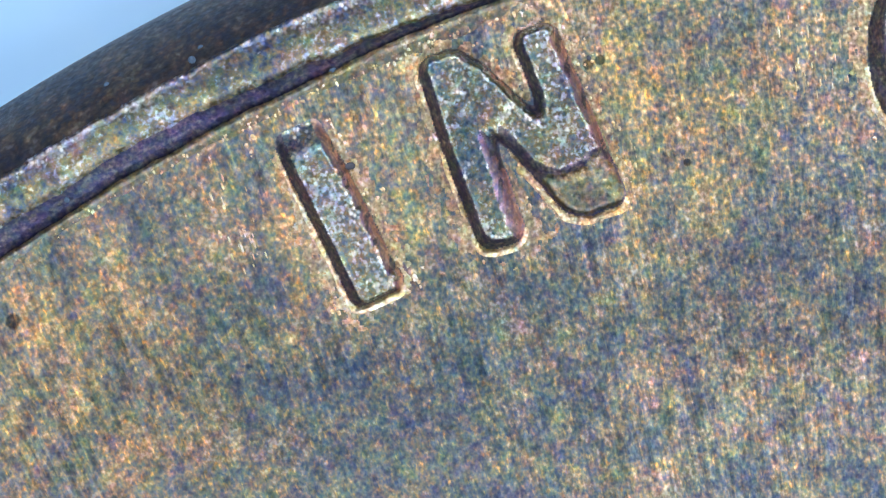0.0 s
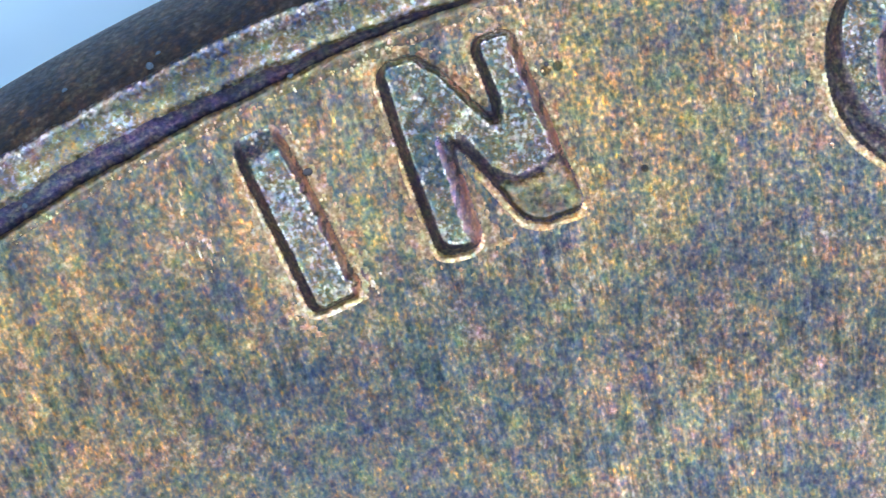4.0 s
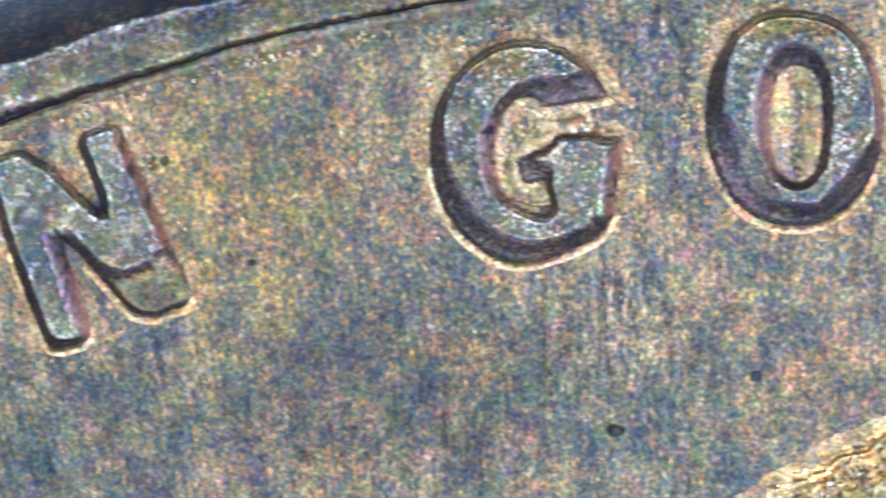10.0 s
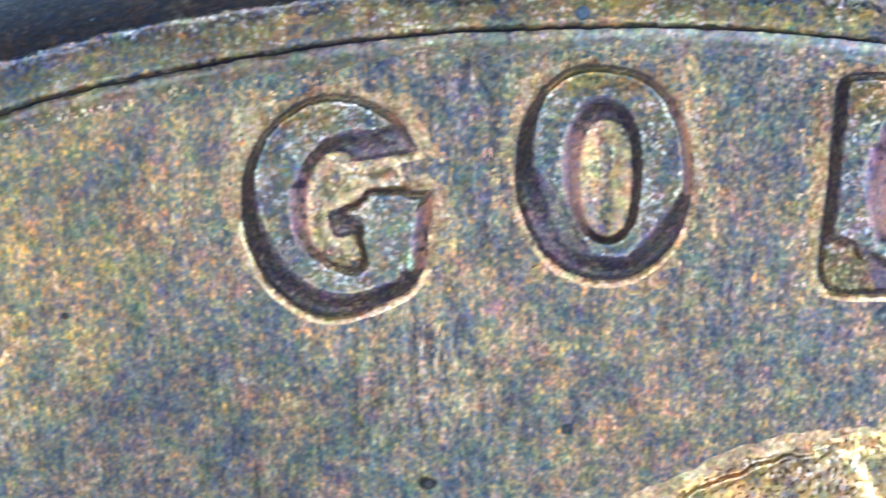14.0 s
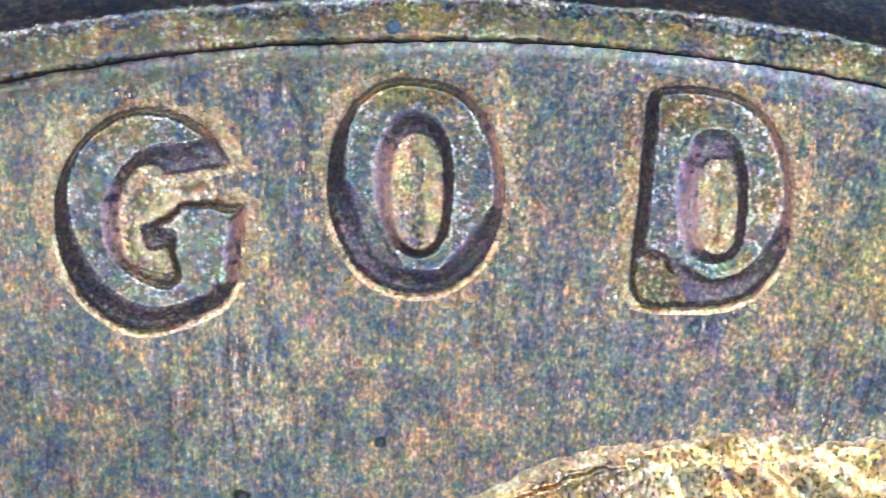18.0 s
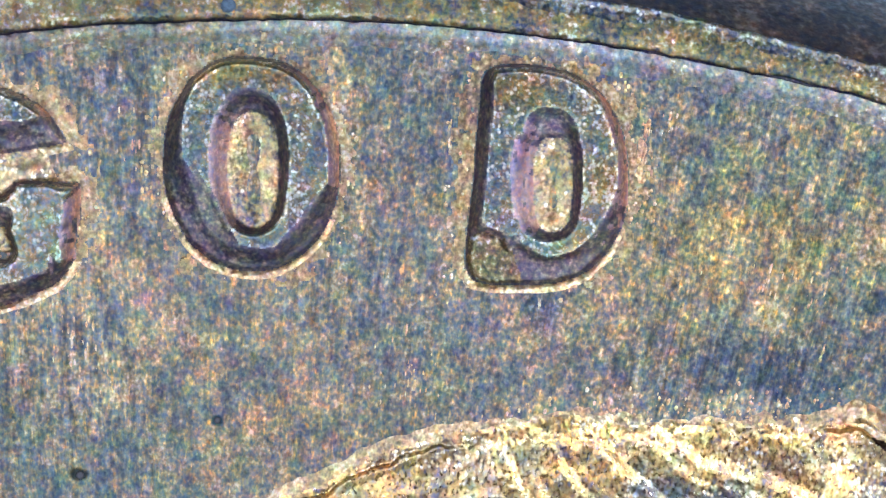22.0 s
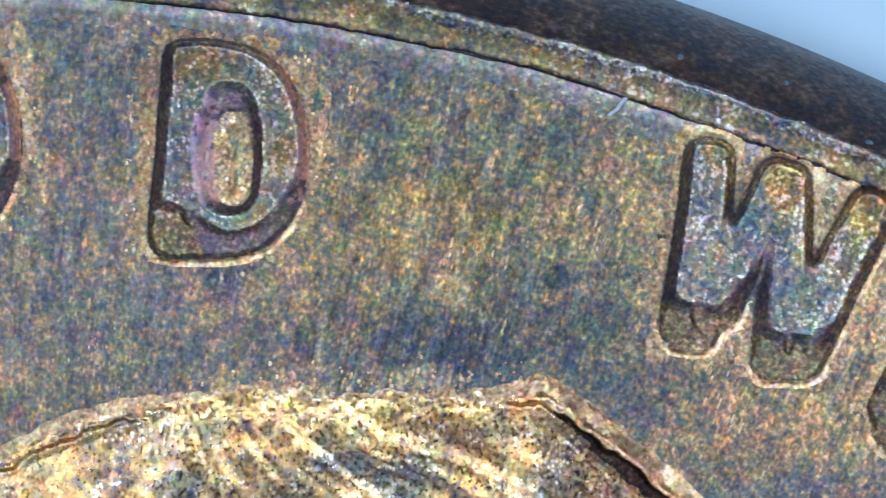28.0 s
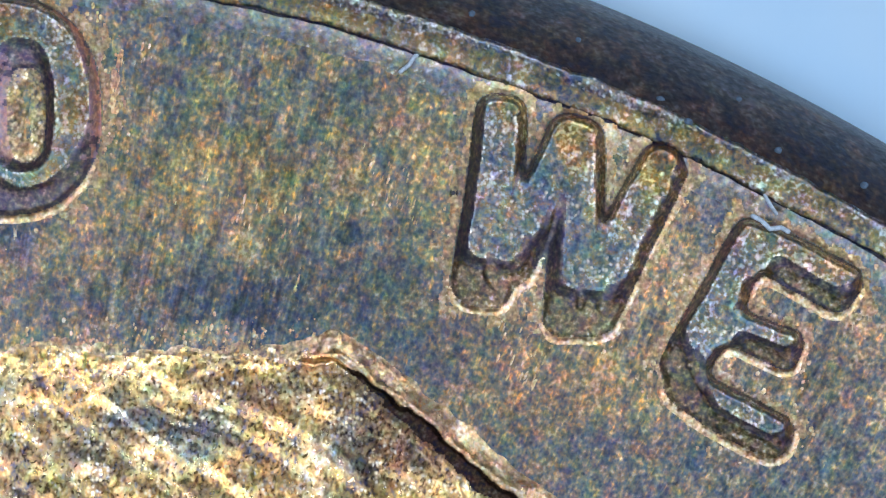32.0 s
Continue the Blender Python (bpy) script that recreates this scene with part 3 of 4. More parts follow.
def relief_letter(char, shape, box, shift=(0.015, 0.09), high=0.062, inset=0.018, flat=0.0, fillet=0.030, swell=0.0120, spacing=0.0058, bowl=None, fade=None, top=None, east=0.022, kerb=0.34, brink=0.032, shelf_to=9.0, side=None, ledge_of=None):
    """A raised letter: its top is smaller than its foot and lies off to the north, so that the walls to
    the south run out into the broad ledge that the doubled strike left. flat: how level that ledge is."""
    OUTLINES.append((shape, box))
    x0, x1, y0, y1 = box
    xs, ys = np.arange(x0 - 0.12, x1 + 0.12, spacing), np.arange(y0 - 0.12, y1 + 0.12, spacing)
    gx, gy = np.meshgrid(xs, ys)
    wx = gx + 0.007 * lattice(gx * 5, gy * 5, 3) + 0.0022 * lattice(gx * 30, gy * 30, 4)
    wy = gy + 0.007 * lattice(gx * 5, gy * 5, 13) + 0.0022 * lattice(gx * 30, gy * 30, 14)
    base_swell = swell
    d = shape(wx, wy)
    if bowl:
        hollow = step(-bowl(gx, gy) / 0.02)
        fillet, swell = fillet + 0.075 * hollow, swell + 0.007 * hollow
    if not bowl:
        hollow = 0 * d
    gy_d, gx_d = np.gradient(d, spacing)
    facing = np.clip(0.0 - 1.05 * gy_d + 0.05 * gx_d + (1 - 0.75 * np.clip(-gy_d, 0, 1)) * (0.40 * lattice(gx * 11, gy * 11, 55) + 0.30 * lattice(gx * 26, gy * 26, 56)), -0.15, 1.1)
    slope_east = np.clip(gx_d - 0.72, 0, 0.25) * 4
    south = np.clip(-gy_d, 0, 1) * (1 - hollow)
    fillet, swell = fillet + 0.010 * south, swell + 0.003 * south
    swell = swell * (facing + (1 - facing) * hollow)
    dt = np.maximum((top or shape)(wx - shift[0], wy - shift[1]), d) + inset * (1 - 0.5 * np.clip(gy_d, 0, 1)) + east * slope_east
    inside, beyond = np.maximum(-d, 0), np.maximum(dt, 0)
    part_up = inside / np.maximum(inside + beyond, 1e-6)
    width = inside + beyond
    plate = flat * step((width - 0.07) / 0.05) * step((0.95 - gx_d) / 0.4)
    slope = 0.16 * np.maximum(step(inside / 0.018), beyond <= 0) + 0.84 * (part_up - 0.10 * np.sin(part_up * 2 * math.pi))
    steps = kerb * step(inside / 0.024) + (0.46 - kerb) * part_up + 0.54 * np.clip(1 - beyond / 0.075, 0, 1) ** 1.6
    curve = np.where(beyond <= 0, 1.0, slope + (steps - slope) * plate)
    z = high * curve
    collar = swell * np.clip(1 - np.maximum(d, 0) / fillet, 0, 1) ** 2
    z = z + np.where(d > 0, collar, base_swell + (swell - base_swell) * np.clip(1 + d / 0.03, 0, 1))
    z = z + np.where(dt < 0, 0.0016, 0.0004) * lattice(gx * 40, gy * 40, 21) * np.clip(1 - d / fillet, 0, 1)
    z = z - 0.0012 * step((d - 0.7 * fillet) / (0.6 * fillet)) - 0.003 * step(d / 0.01) * (1 - step((facing + hollow) / 0.3))
    if fade:
        keep = step(fade(gx, gy))
        z = z * keep - 0.004 * (1 - keep)
    for _ in range(4):
        p = np.pad(z, 1, mode="edge")
        z = (p[:-2, 1:-1] + p[2:, 1:-1] + p[1:-1, :-2] + p[1:-1, 2:] + 2 * z) / 6
    z = z + SEAT
    dc = (d[:-1, :-1] + d[1:, 1:]) / 2
    reach = d - 1.25 * fillet
    gap = (reach[:-1, :-1] + reach[1:, 1:]) / 2
    tc = (dt[:-1, :-1] + dt[1:, 1:]) / 2
    letter = tagged(new("letter"), "raised letter " + char)
    letter.parent = penny
    on_top = tc < 0.004
    # ragged gold sheet beside the letter: reflected glow put into colour
    around = (dc >= 0.006) & (dc < 0.105) & ((np.abs(gx_d[:-1, :-1]) + 0.5 * np.clip(gy_d[:-1, :-1], 0, 1)) * np.exp(-np.maximum(dc, 0) / 0.045)
                                             + 0.30 * lattice(gx[:-1, :-1] * 42, gy[:-1, :-1] * 34, 61) + 0.28 * lattice(gx[:-1, :-1] * 9, gy[:-1, :-1] * 7, 62) > 0.33)
    if fade:
        around = around & (fade(gx, gy)[:-1, :-1] > 0.6)
    # bright fillet shown mostly to the south, where its highlight is painted
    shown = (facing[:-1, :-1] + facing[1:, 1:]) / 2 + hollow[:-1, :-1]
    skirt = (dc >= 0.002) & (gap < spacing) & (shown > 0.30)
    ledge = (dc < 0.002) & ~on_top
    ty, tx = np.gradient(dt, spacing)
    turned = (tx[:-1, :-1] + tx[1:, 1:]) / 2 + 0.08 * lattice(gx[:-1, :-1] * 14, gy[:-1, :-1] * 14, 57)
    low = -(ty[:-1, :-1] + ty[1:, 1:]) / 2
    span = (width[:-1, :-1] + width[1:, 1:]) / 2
    # east slopes set apart, coloured for how light falls on them
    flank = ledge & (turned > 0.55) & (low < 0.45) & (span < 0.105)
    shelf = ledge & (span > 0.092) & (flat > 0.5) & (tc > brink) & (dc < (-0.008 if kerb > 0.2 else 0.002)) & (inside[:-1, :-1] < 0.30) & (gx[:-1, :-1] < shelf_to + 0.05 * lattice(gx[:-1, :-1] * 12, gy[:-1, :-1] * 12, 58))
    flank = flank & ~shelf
    sheet("letter_face", xs, ys, z, on_top, MAT_FACE, letter, "silvery grainy top of the letter")
    sheet("letter_wall", xs, ys, z, ledge & ~flank & ~shelf, MAT_LEDGE, letter, "sloping wall of the letter, shade put in its colour")
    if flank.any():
        sheet("letter_flank", xs, ys, z, flank, side or MAT_FLANK, letter, "brown grainy side of the letter" if side else "rosy and violet side of the letter, light put in its colour")
    if shelf.any():
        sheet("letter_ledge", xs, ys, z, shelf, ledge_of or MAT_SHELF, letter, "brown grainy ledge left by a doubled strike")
    inner = (hollow[:-1, :-1] + hollow[1:, 1:]) > 1.0
    sheet("letter_foot", xs, ys, z, skirt & ~inner, MAT_FILLET, letter, "golden fillet round the letter, highlight put in its colour")
    bank = np.clip((np.hypot(gx, gy) - 8.95) / 0.085, 0, 1)
    sheet("letter_surround", xs, ys, SEAT + 0.0010 + 0.0006 * (bank > 0) + 0.0135 * bank ** 2, around & ~inner, MAT_GILT, letter, "warm golden glow round the letter, put in the metal's colour")
    if bowl:
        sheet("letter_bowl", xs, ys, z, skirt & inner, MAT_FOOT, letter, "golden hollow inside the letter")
    return letter


def build_letters():
    relief_letter("I", bar(-3.862, 8.186, -3.445, 7.335, 0.108, 0.117, 0.05), (-4.0, -3.2, 7.2, 8.3), shift=(0.034, 0.008), high=0.062, inset=0.014, east=0.034, fade=lambda x, y: (0.44 * (x + 3.815) - 0.898 * (y - 8.09) - 0.05) / 0.16)
    n = blend(0.06, bar(-3.208, 8.318, -2.945, 7.545, 0.105, 0.10, 0.07), bar(-3.12, 8.27, -2.60, 7.72, 0.07, 0.105, 0.07),
              bar(-2.84, 8.428, -2.54, 7.69, 0.092, 0.105, 0.06))
    n_foot = both(join(half_plane(-3.012, 7.909, 0.341, 0.94), half_plane(-2.756, 7.816, -0.377, 0.926)), half_plane(-3.012, 7.909, -0.959, -0.283))
    relief_letter("N", n, (-3.4, -2.35, 7.4, 8.6), shift=(0.024, 0.034), inset=0.014, flat=0.9, east=0.038, top=cut(n, n_foot), ledge_of=MAT_BORDER)
    rim_oval, hole = oval(-1.12, 8.332, 0.382, 0.446), oval(-1.118, 8.328, 0.125, 0.222)
    gap = bar(-1.10, 8.435, -0.60, 8.485, 0.055, 0.10, 0.03)
    foot = blend(0.03, bar(-1.145, 8.250, -0.84, 8.330, 0.054, 0.054, 0.03), bar(-0.940, 8.365, -0.865, 7.98, 0.105, 0.118, 0.04))
    hook = oval(-1.055, 8.135, 0.080, 0.055)
    g = blend(0.05, cut(rim_oval, hole, gap, hook), both(foot, oval(-1.12, 8.332, 0.42, 0.446)))
    g_top = blend(0.05, cut(rim_oval, oval(-1.172, 8.268, 0.105, 0.25), bar(-1.215, 8.393, -0.60, 8.44, 0.128, 0.165, 0.11)), foot)
    relief_letter("G", g, (-1.55, -0.68, 7.85, 8.82), shift=(0.052, 0.085), inset=0.024, flat=0.15, high=0.074, east=0.045, top=g_top, bowl=oval(-1.06, 8.345, 0.24, 0.25))
    o_out = oval(-0.052, 8.462, 0.350, 0.432, 2.15)
    o = cut(o_out, oval(-0.043, 8.437, 0.103, 0.235, 2.5))
    o_top = cut(both(oval(-0.052, 8.462, 0.335, 0.425, 2.1), half_plane(-0.385, 8.405, -0.836, -0.55), half_plane(0.222, 8.262, 0.70, -0.714)), oval(-0.095, 8.391, 0.127, 0.282, 2.5))
    relief_letter("O", o, (-0.45, 0.35, 8.0, 8.95), shift=(0.048, 0.085), inset=0.024, flat=0.0, high=0.076, top=o_top, bowl=oval(-0.049, 8.432, 0.16, 0.30))
    d_out = round_both(0.07, oval(1.02, 8.412, 0.430, 0.440, 2.5), half_plane(0.84, 8.46, -0.996, 0.09))
    d = cut(d_out, oval(1.153, 8.380, 0.078, 0.192, 3.0))
    d_top = cut(both(half_plane(0.806, 8.131, -0.46, -0.888), round_both(0.07, oval(1.00, 8.412, 0.410, 0.430, 2.2), half_plane(0.835, 8.46, -0.996, 0.09))), oval(1.089, 8.323, 0.112, 0.256, 2.8))
    relief_letter("D", d, (0.75, 1.5, 7.92, 8.9), shift=(0.052, 0.095), inset=0.022, flat=1.0, shelf_to=0.99, top=d_top, bowl=oval(1.143, 8.380, 0.125, 0.245))
    w = blend(0.05, bar(3.065, 8.455, 2.965, 7.61, 0.102, 0.125, 0.08), bar(3.365, 8.36, 3.05, 7.72, 0.095, 0.10, 0.08),
              bar(3.365, 8.36, 3.345, 7.49, 0.10, 0.125, 0.08), bar(3.735, 8.25, 3.38, 7.52, 0.105, 0.11, 0.09))
    relief_letter("W", w, (2.8, 3.9, 7.35, 8.6), shift=(0.06, 0.18), flat=1.0, east=0.026, kerb=0.10, brink=0.055, side=MAT_SHELF)
    e = blend(0.05, bar(4.085, 7.94, 3.755, 7.30, 0.085, 0.105, 0.07), bar(4.05, 7.88, 4.475, 7.645, 0.095, 0.105, 0.08),
              bar(3.92, 7.55, 4.245, 7.415, 0.075, 0.085, 0.06), bar(3.70, 7.305, 4.205, 7.05, 0.095, 0.090, 0.07))
    e = round_both(0.10, e, half_plane(3.651, 7.281, -0.741, -0.671))
    e_top = both(e, half_plane(3.810, 7.235, -0.927, -0.375), half_plane(3.780, 7.175, -0.604, -0.797))
    relief_letter("E", e, (3.5, 4.7, 6.9, 8.1), shift=(0.060, 0.070), flat=0.8, top=e_top, east=0.04, kerb=0.10, brink=0.04, side=MAT_SHELF)


def build_portrait():
    slant = half_plane(2.712, 7.172, 0.635, 0.772)
    brow = both(round_both(0.08, slant, half_plane(2.34, 7.425, -0.33, 0.944)), half_plane(0.2, 0.0, -1.0, 0.0))
    head = blend(0.05, oval(1.25, 4.3, 2.78, 3.07), round_both(0.1, oval(1.62, 6.0, 1.7, 1.41, 3.2), slant), brow, bar(0.8, 3.5, 0.0, -4.6, 2.2, 2.9, 1.2))
    xs = np.concatenate([np.arange(-3.4, 0.1, 0.05), np.arange(0.1, 3.5, 0.007), np.arange(3.5, 4.8, 0.05)])
    ys = np.concatenate([np.arange(-6.2, 6.55, 0.12), np.arange(6.55, 7.8, 0.0065)])
    gx, gy = np.meshgrid(xs, ys)
    wx = gx + 0.015 * lattice(gx * 4, gy * 4, 31) + 0.012 * lattice(gx * 16, gy * 16, 32)
    wy = gy + 0.015 * lattice(gx * 4, gy * 4, 33) + 0.012 * lattice(gx * 16, gy * 16, 34)
    d = head(wx, wy)
    sides = np.clip(np.clip((gx - 2.18) / 0.2, 0, 1) + np.clip((0.95 - gx) / 0.3, 0, 1), 0, 1)
    d = d + (1 - 0.7 * sides) * np.clip(1.6 - np.abs(d) / 0.10, 0, 1) * (0.016 * lattice(gx * 16, gy * 16, 35) + 0.014 * lattice(gx * 40, gy * 40, 36))
    inside = np.clip(-d, 0, 4)
    east = np.clip((gx - 0.8) / 1.6, 0, 1)
    reach, ridge_high = 0.075 + 0.005 * east, 0.024 + 0.026 * east
    out = np.clip(1 - np.maximum(d, 0) / reach, 0, 1)
    open_top = 0.010 * np.clip(1 - np.maximum(d, 0) / 0.05, 0, 1) ** 1.6 + 0.20 * (1 - np.exp(-inside / 0.75))
    ridged = np.where(d > -0.015, ridge_high * out ** 1.25, 0.002 + (ridge_high - 0.002) * (1 - step((inside - 0.004) / 0.035)))
    ridged = ridged + 0.18 * (1 - np.exp(-np.maximum(inside - 0.065 - 0.03 * east, 0) / 0.7))
    z = open_top * (1 - sides) + ridged * sides - 0.0015 * step((d - 0.6 * reach) / (0.5 * reach))
    sweep = gx * 0.85 + gy * 1.15 + 0.35 * lattice(gx * 1.2, gy * 1.2, 41)
    locks = np.sin(sweep * 6.0 + 1.5 * lattice(gx * 1.8, gy * 1.8, 42)) * 0.010 + np.sin(sweep * 19 + 2.2 * lattice(gx * 2.6, gy * 2.6, 43)) * 0.0080 + np.sin(sweep * 47 + 3 * lattice(gx * 4, gy * 4, 46)) * 0.0028
    locks = locks * 0.7 + 0.012 * lattice(gx * 1.7 + gy * 0.8, gy * 5.5, 44) + 0.006 * lattice(gx * 5, gy * 12, 47) + 0.0016 * lattice(gx * 24, gy * 24, 45)
    calm = 1 - np.clip(sides, 0, 1) * np.clip(1 - (inside - 0.15) / 0.12, 0, 1)
    z = z + locks * step(inside / 0.15) * calm
    z = z - 0.002 * (1 - step(z / 0.0014))
    z = z + SEAT
    dc = (d[:-1, :-1] + d[1:, 1:]) / 2
    cx, cy = gx[:-1, :-1], gy[:-1, :-1]
    grit = 0.020 * lattice(cx * 30, cy * 30, 37) + 0.014 * lattice(cx * 60, cy * 60, 38)
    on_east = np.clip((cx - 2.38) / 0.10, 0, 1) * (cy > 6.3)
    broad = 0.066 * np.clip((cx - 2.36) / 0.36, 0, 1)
    # cells of the groove, whose shadow is painted by a near-black material
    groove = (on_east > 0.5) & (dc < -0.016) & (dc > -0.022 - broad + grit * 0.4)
    border = (dc >= 0.012 + grit) & (dc < 0.11)
    # two lines along the lip take a bright material as painted highlights
    lip = (on_east > 0.1) & (((dc < 0.010 + grit * 0.5) & (dc > -0.016)) | ((dc > 0.034 + grit * 0.6) & (dc < 0.052 + grit))) & ~groove
    border = border & ~lip
    sheet("portrait_lip", xs, ys, z, lip, MAT_FILLET, penny, "golden crest of the portrait's border, highlight put in its colour")
    sheet("portrait", xs, ys, z, (dc < 0.012 + grit) & ~groove & ~lip, MAT_HEAD, penny, "golden low relief of wavy ridges")
    sheet("portrait_border", xs, ys, z, border, MAT_GILT, penny, "dull gold sloping border of the portrait")
    sheet("portrait_groove", xs, ys, z, groove, MAT_GROOVE, penny, "groove inside the portrait's border, shadow put in its colour")


build_blank()
build_letters()
build_portrait()

# ------------------------------------------------------------------ scratches, dust and lint
def plain(name, color, rough=0.6, coat=0.0):
    m, nt, bsdf = material(name)
    n = noise_tex(nt, coords(nt, (60.0, 60.0, 60.0)), detail=2.0)
    dim = tuple(c * 0.6 for c in color)
    nt.links.new(ramp(nt, n.outputs["Fac"], ((0.35, dim), (0.65, color))), bsdf.inputs["Base Color"])
    bsdf.inputs["Roughness"].default_value = rough
    return m


MAT_LINT = plain("pale_lint", (0.40, 0.52, 0.62))
MAT_GRIT = plain("dark_grit", (0.05, 0.055, 0.07))
MAT_CRUMB = plain("bluish_crumb", (0.07, 0.12, 0.18), 0.9)

def flecks(path, spread, count, seed, label, big=0.0095, long=(0.8, 2.2)):
    """Small worn bumps, glint in their colour, strewn about a line on the field."""
    rng = random.Random(seed)
    verts, faces = [], []
    lens = [math.dist(a, b) for a, b in zip(path, path[1:])]
    for _ in range(count):
        u, k = rng.uniform(0, sum(lens)), 0
        while u > lens[k] and k < len(lens) - 1:
            u, k = u - lens[k], k + 1
        (ax, ay), (bx, by) = path[k], path[k + 1]
        t = u / lens[k]
        x, y = ax + (bx - ax) * t + rng.gauss(0, spread * 0.6), ay + (by - ay) * t + rng.gauss(0, spread * 0.6)
        rx = big * rng.uniform(0.3, 1.0) ** 1.3
        ry = rx * rng.uniform(*long)
        lean = math.atan2(x + 0.5, y + 2.0)
        base = len(verts)
        rings = ((1.0, -0.0006), (0.6, 0.16 * rx), (0.0, 0.24 * rx))
        for f, h in rings[:2]:
            for j in range(8):
                w = 2 * math.pi * j / 8
                px, py = math.cos(w) * rx * f * rng.uniform(0.8, 1.2), math.sin(w) * ry * f * rng.uniform(0.8, 1.2)
                verts.append((x + px * math.cos(lean) + py * math.sin(lean), y - px * math.sin(lean) + py * math.cos(lean), SEAT + h))
        verts.append((x, y, SEAT + rings[2][1]))
        for j in range(8):
            faces.append((base + j, base + (j + 1) % 8, base + 8 + (j + 1) % 8, base + 8 + j))
            faces.append((base + 8 + j, base + 8 + (j + 1) % 8, base + 16))
    tagged(mesh_object("glint_speckle", verts, faces, MAT_FLECK, penny), label, kind="stuff")


flecks(((0.9, 7.43), (1.6, 7.47), (2.3, 7.52)), 0.055, 170, 500, "bright golden flecks along the top of the portrait")
ARC = [(8.965 * math.cos(radians(k)), 8.965 * math.sin(radians(k))) for k in range(100, 124, 2)]
flecks(ARC, 0.020, 170, 520, "golden flecks along the foot of the rim", big=0.0085)
# short bright scratches drawn towards the rim: a line, its spread, how many
SCRATCHES = ((((1.535, 8.60), (1.50, 8.36)), 0.018, 34), (((1.64, 8.66), (1.60, 8.54)), 0.022, 10), (((2.252, 7.775), (2.222, 7.65)), 0.006, 9),
             (((1.90, 8.05), (2.35, 7.95)), 0.10, 40), (((3.06, 7.52), (3.20, 7.28)), 0.06, 46), (((-0.87, 7.85), (-0.62, 7.62)), 0.10, 50),
             (((-0.55, 8.66), (-0.50, 8.40)), 0.03, 12), (((-2.44, 7.97), (-2.37, 7.70)), 0.012, 12), (((-3.34, 8.33), (-3.26, 8.08)), 0.02, 16),
             (((-4.10, 7.80), (-3.95, 7.45)), 0.08, 36), (((-1.75, 8.45), (-1.70, 8.15)), 0.10, 34), (((0.50, 7.75), (0.62, 7.50)), 0.12, 34),
             (((0.74, 8.62), (0.735, 8.47)), 0.012, 8), (((2.55, 8.25), (2.70, 7.95)), 0.07, 30))
flecks(((1.525, 8.62), (1.495, 8.38)), 0.014, 46, 539, "bright cream scratch beside a letter", big=0.0125, long=(1.2, 2.6))
for k, (line, spread, count) in enumerate(SCRATCHES):
    flecks(line, spread, count, 540 + k, "short bright scratches drawn towards the rim", big=0.0062, long=(2.2, 6.0))


def halo(shape, box, count, seed, reach=0.085, north=0.5):
    """Flecks with painted glint beside a letter, thickest along its east and west sides."""
    rng, dice = random.Random(seed), np.random.RandomState(seed)
    cx, cy = dice.uniform(box[0] - 0.1, box[1] + 0.1, 9000), dice.uniform(box[2] - 0.1, box[3] + 0.1, 9000)
    d0 = shape(cx, cy)
    sx, sy = (shape(cx + 0.004, cy) - d0) / 0.004, (shape(cx, cy + 0.004) - d0) / 0.004
    likely = sx ** 2 + np.where(sy > 0, north, 0.12) * sy * sy
    patchy = 0.5 + 0.7 * lattice(cx * 8, cy * 8, 91)
    good = (d0 > 0.012) & (d0 < reach) & (dice.uniform(0, 1, 9000) < likely * patchy * np.exp(-d0 / (0.45 * reach)))
    verts, faces = [], []
    for x, y in list(zip(cx[good], cy[good]))[:count]:
        rx = 0.0105 * rng.uniform(0.35, 1.0) ** 1.6
        ry = rx * rng.uniform(0.8, 1.7)
        lean = math.atan2(x + 0.5, y + 2.0)
        base = len(verts)
        for f, h in ((1.0, -0.0006), (0.6, 0.14 * rx)):
            for j in range(8):
                w = 2 * math.pi * j / 8
                qx, qy = math.cos(w) * rx * f * rng.uniform(0.8, 1.2), math.sin(w) * ry * f * rng.uniform(0.8, 1.2)
                verts.append((x + qx * math.cos(lean) + qy * math.sin(lean), y - qx * math.sin(lean) + qy * math.cos(lean), SEAT + h))
        verts.append((x, y, SEAT + 0.21 * rx))
        for j in range(8):
            faces.append((base + j, base + (j + 1) % 8, base + 8 + (j + 1) % 8, base + 8 + j))
            faces.append((base + 8 + j, base + 8 + (j + 1) % 8, base + 16))
    tagged(mesh_object("glint_speckle", verts, faces, MAT_FLECK, penny), "golden worn flecks beside a letter, glint put in their colour", kind="stuff")


for k, (shape, bounds) in enumerate(OUTLINES):
    halo(shape, bounds, 110, 700 + k, reach=0.10 if k != 4 else 0.14)


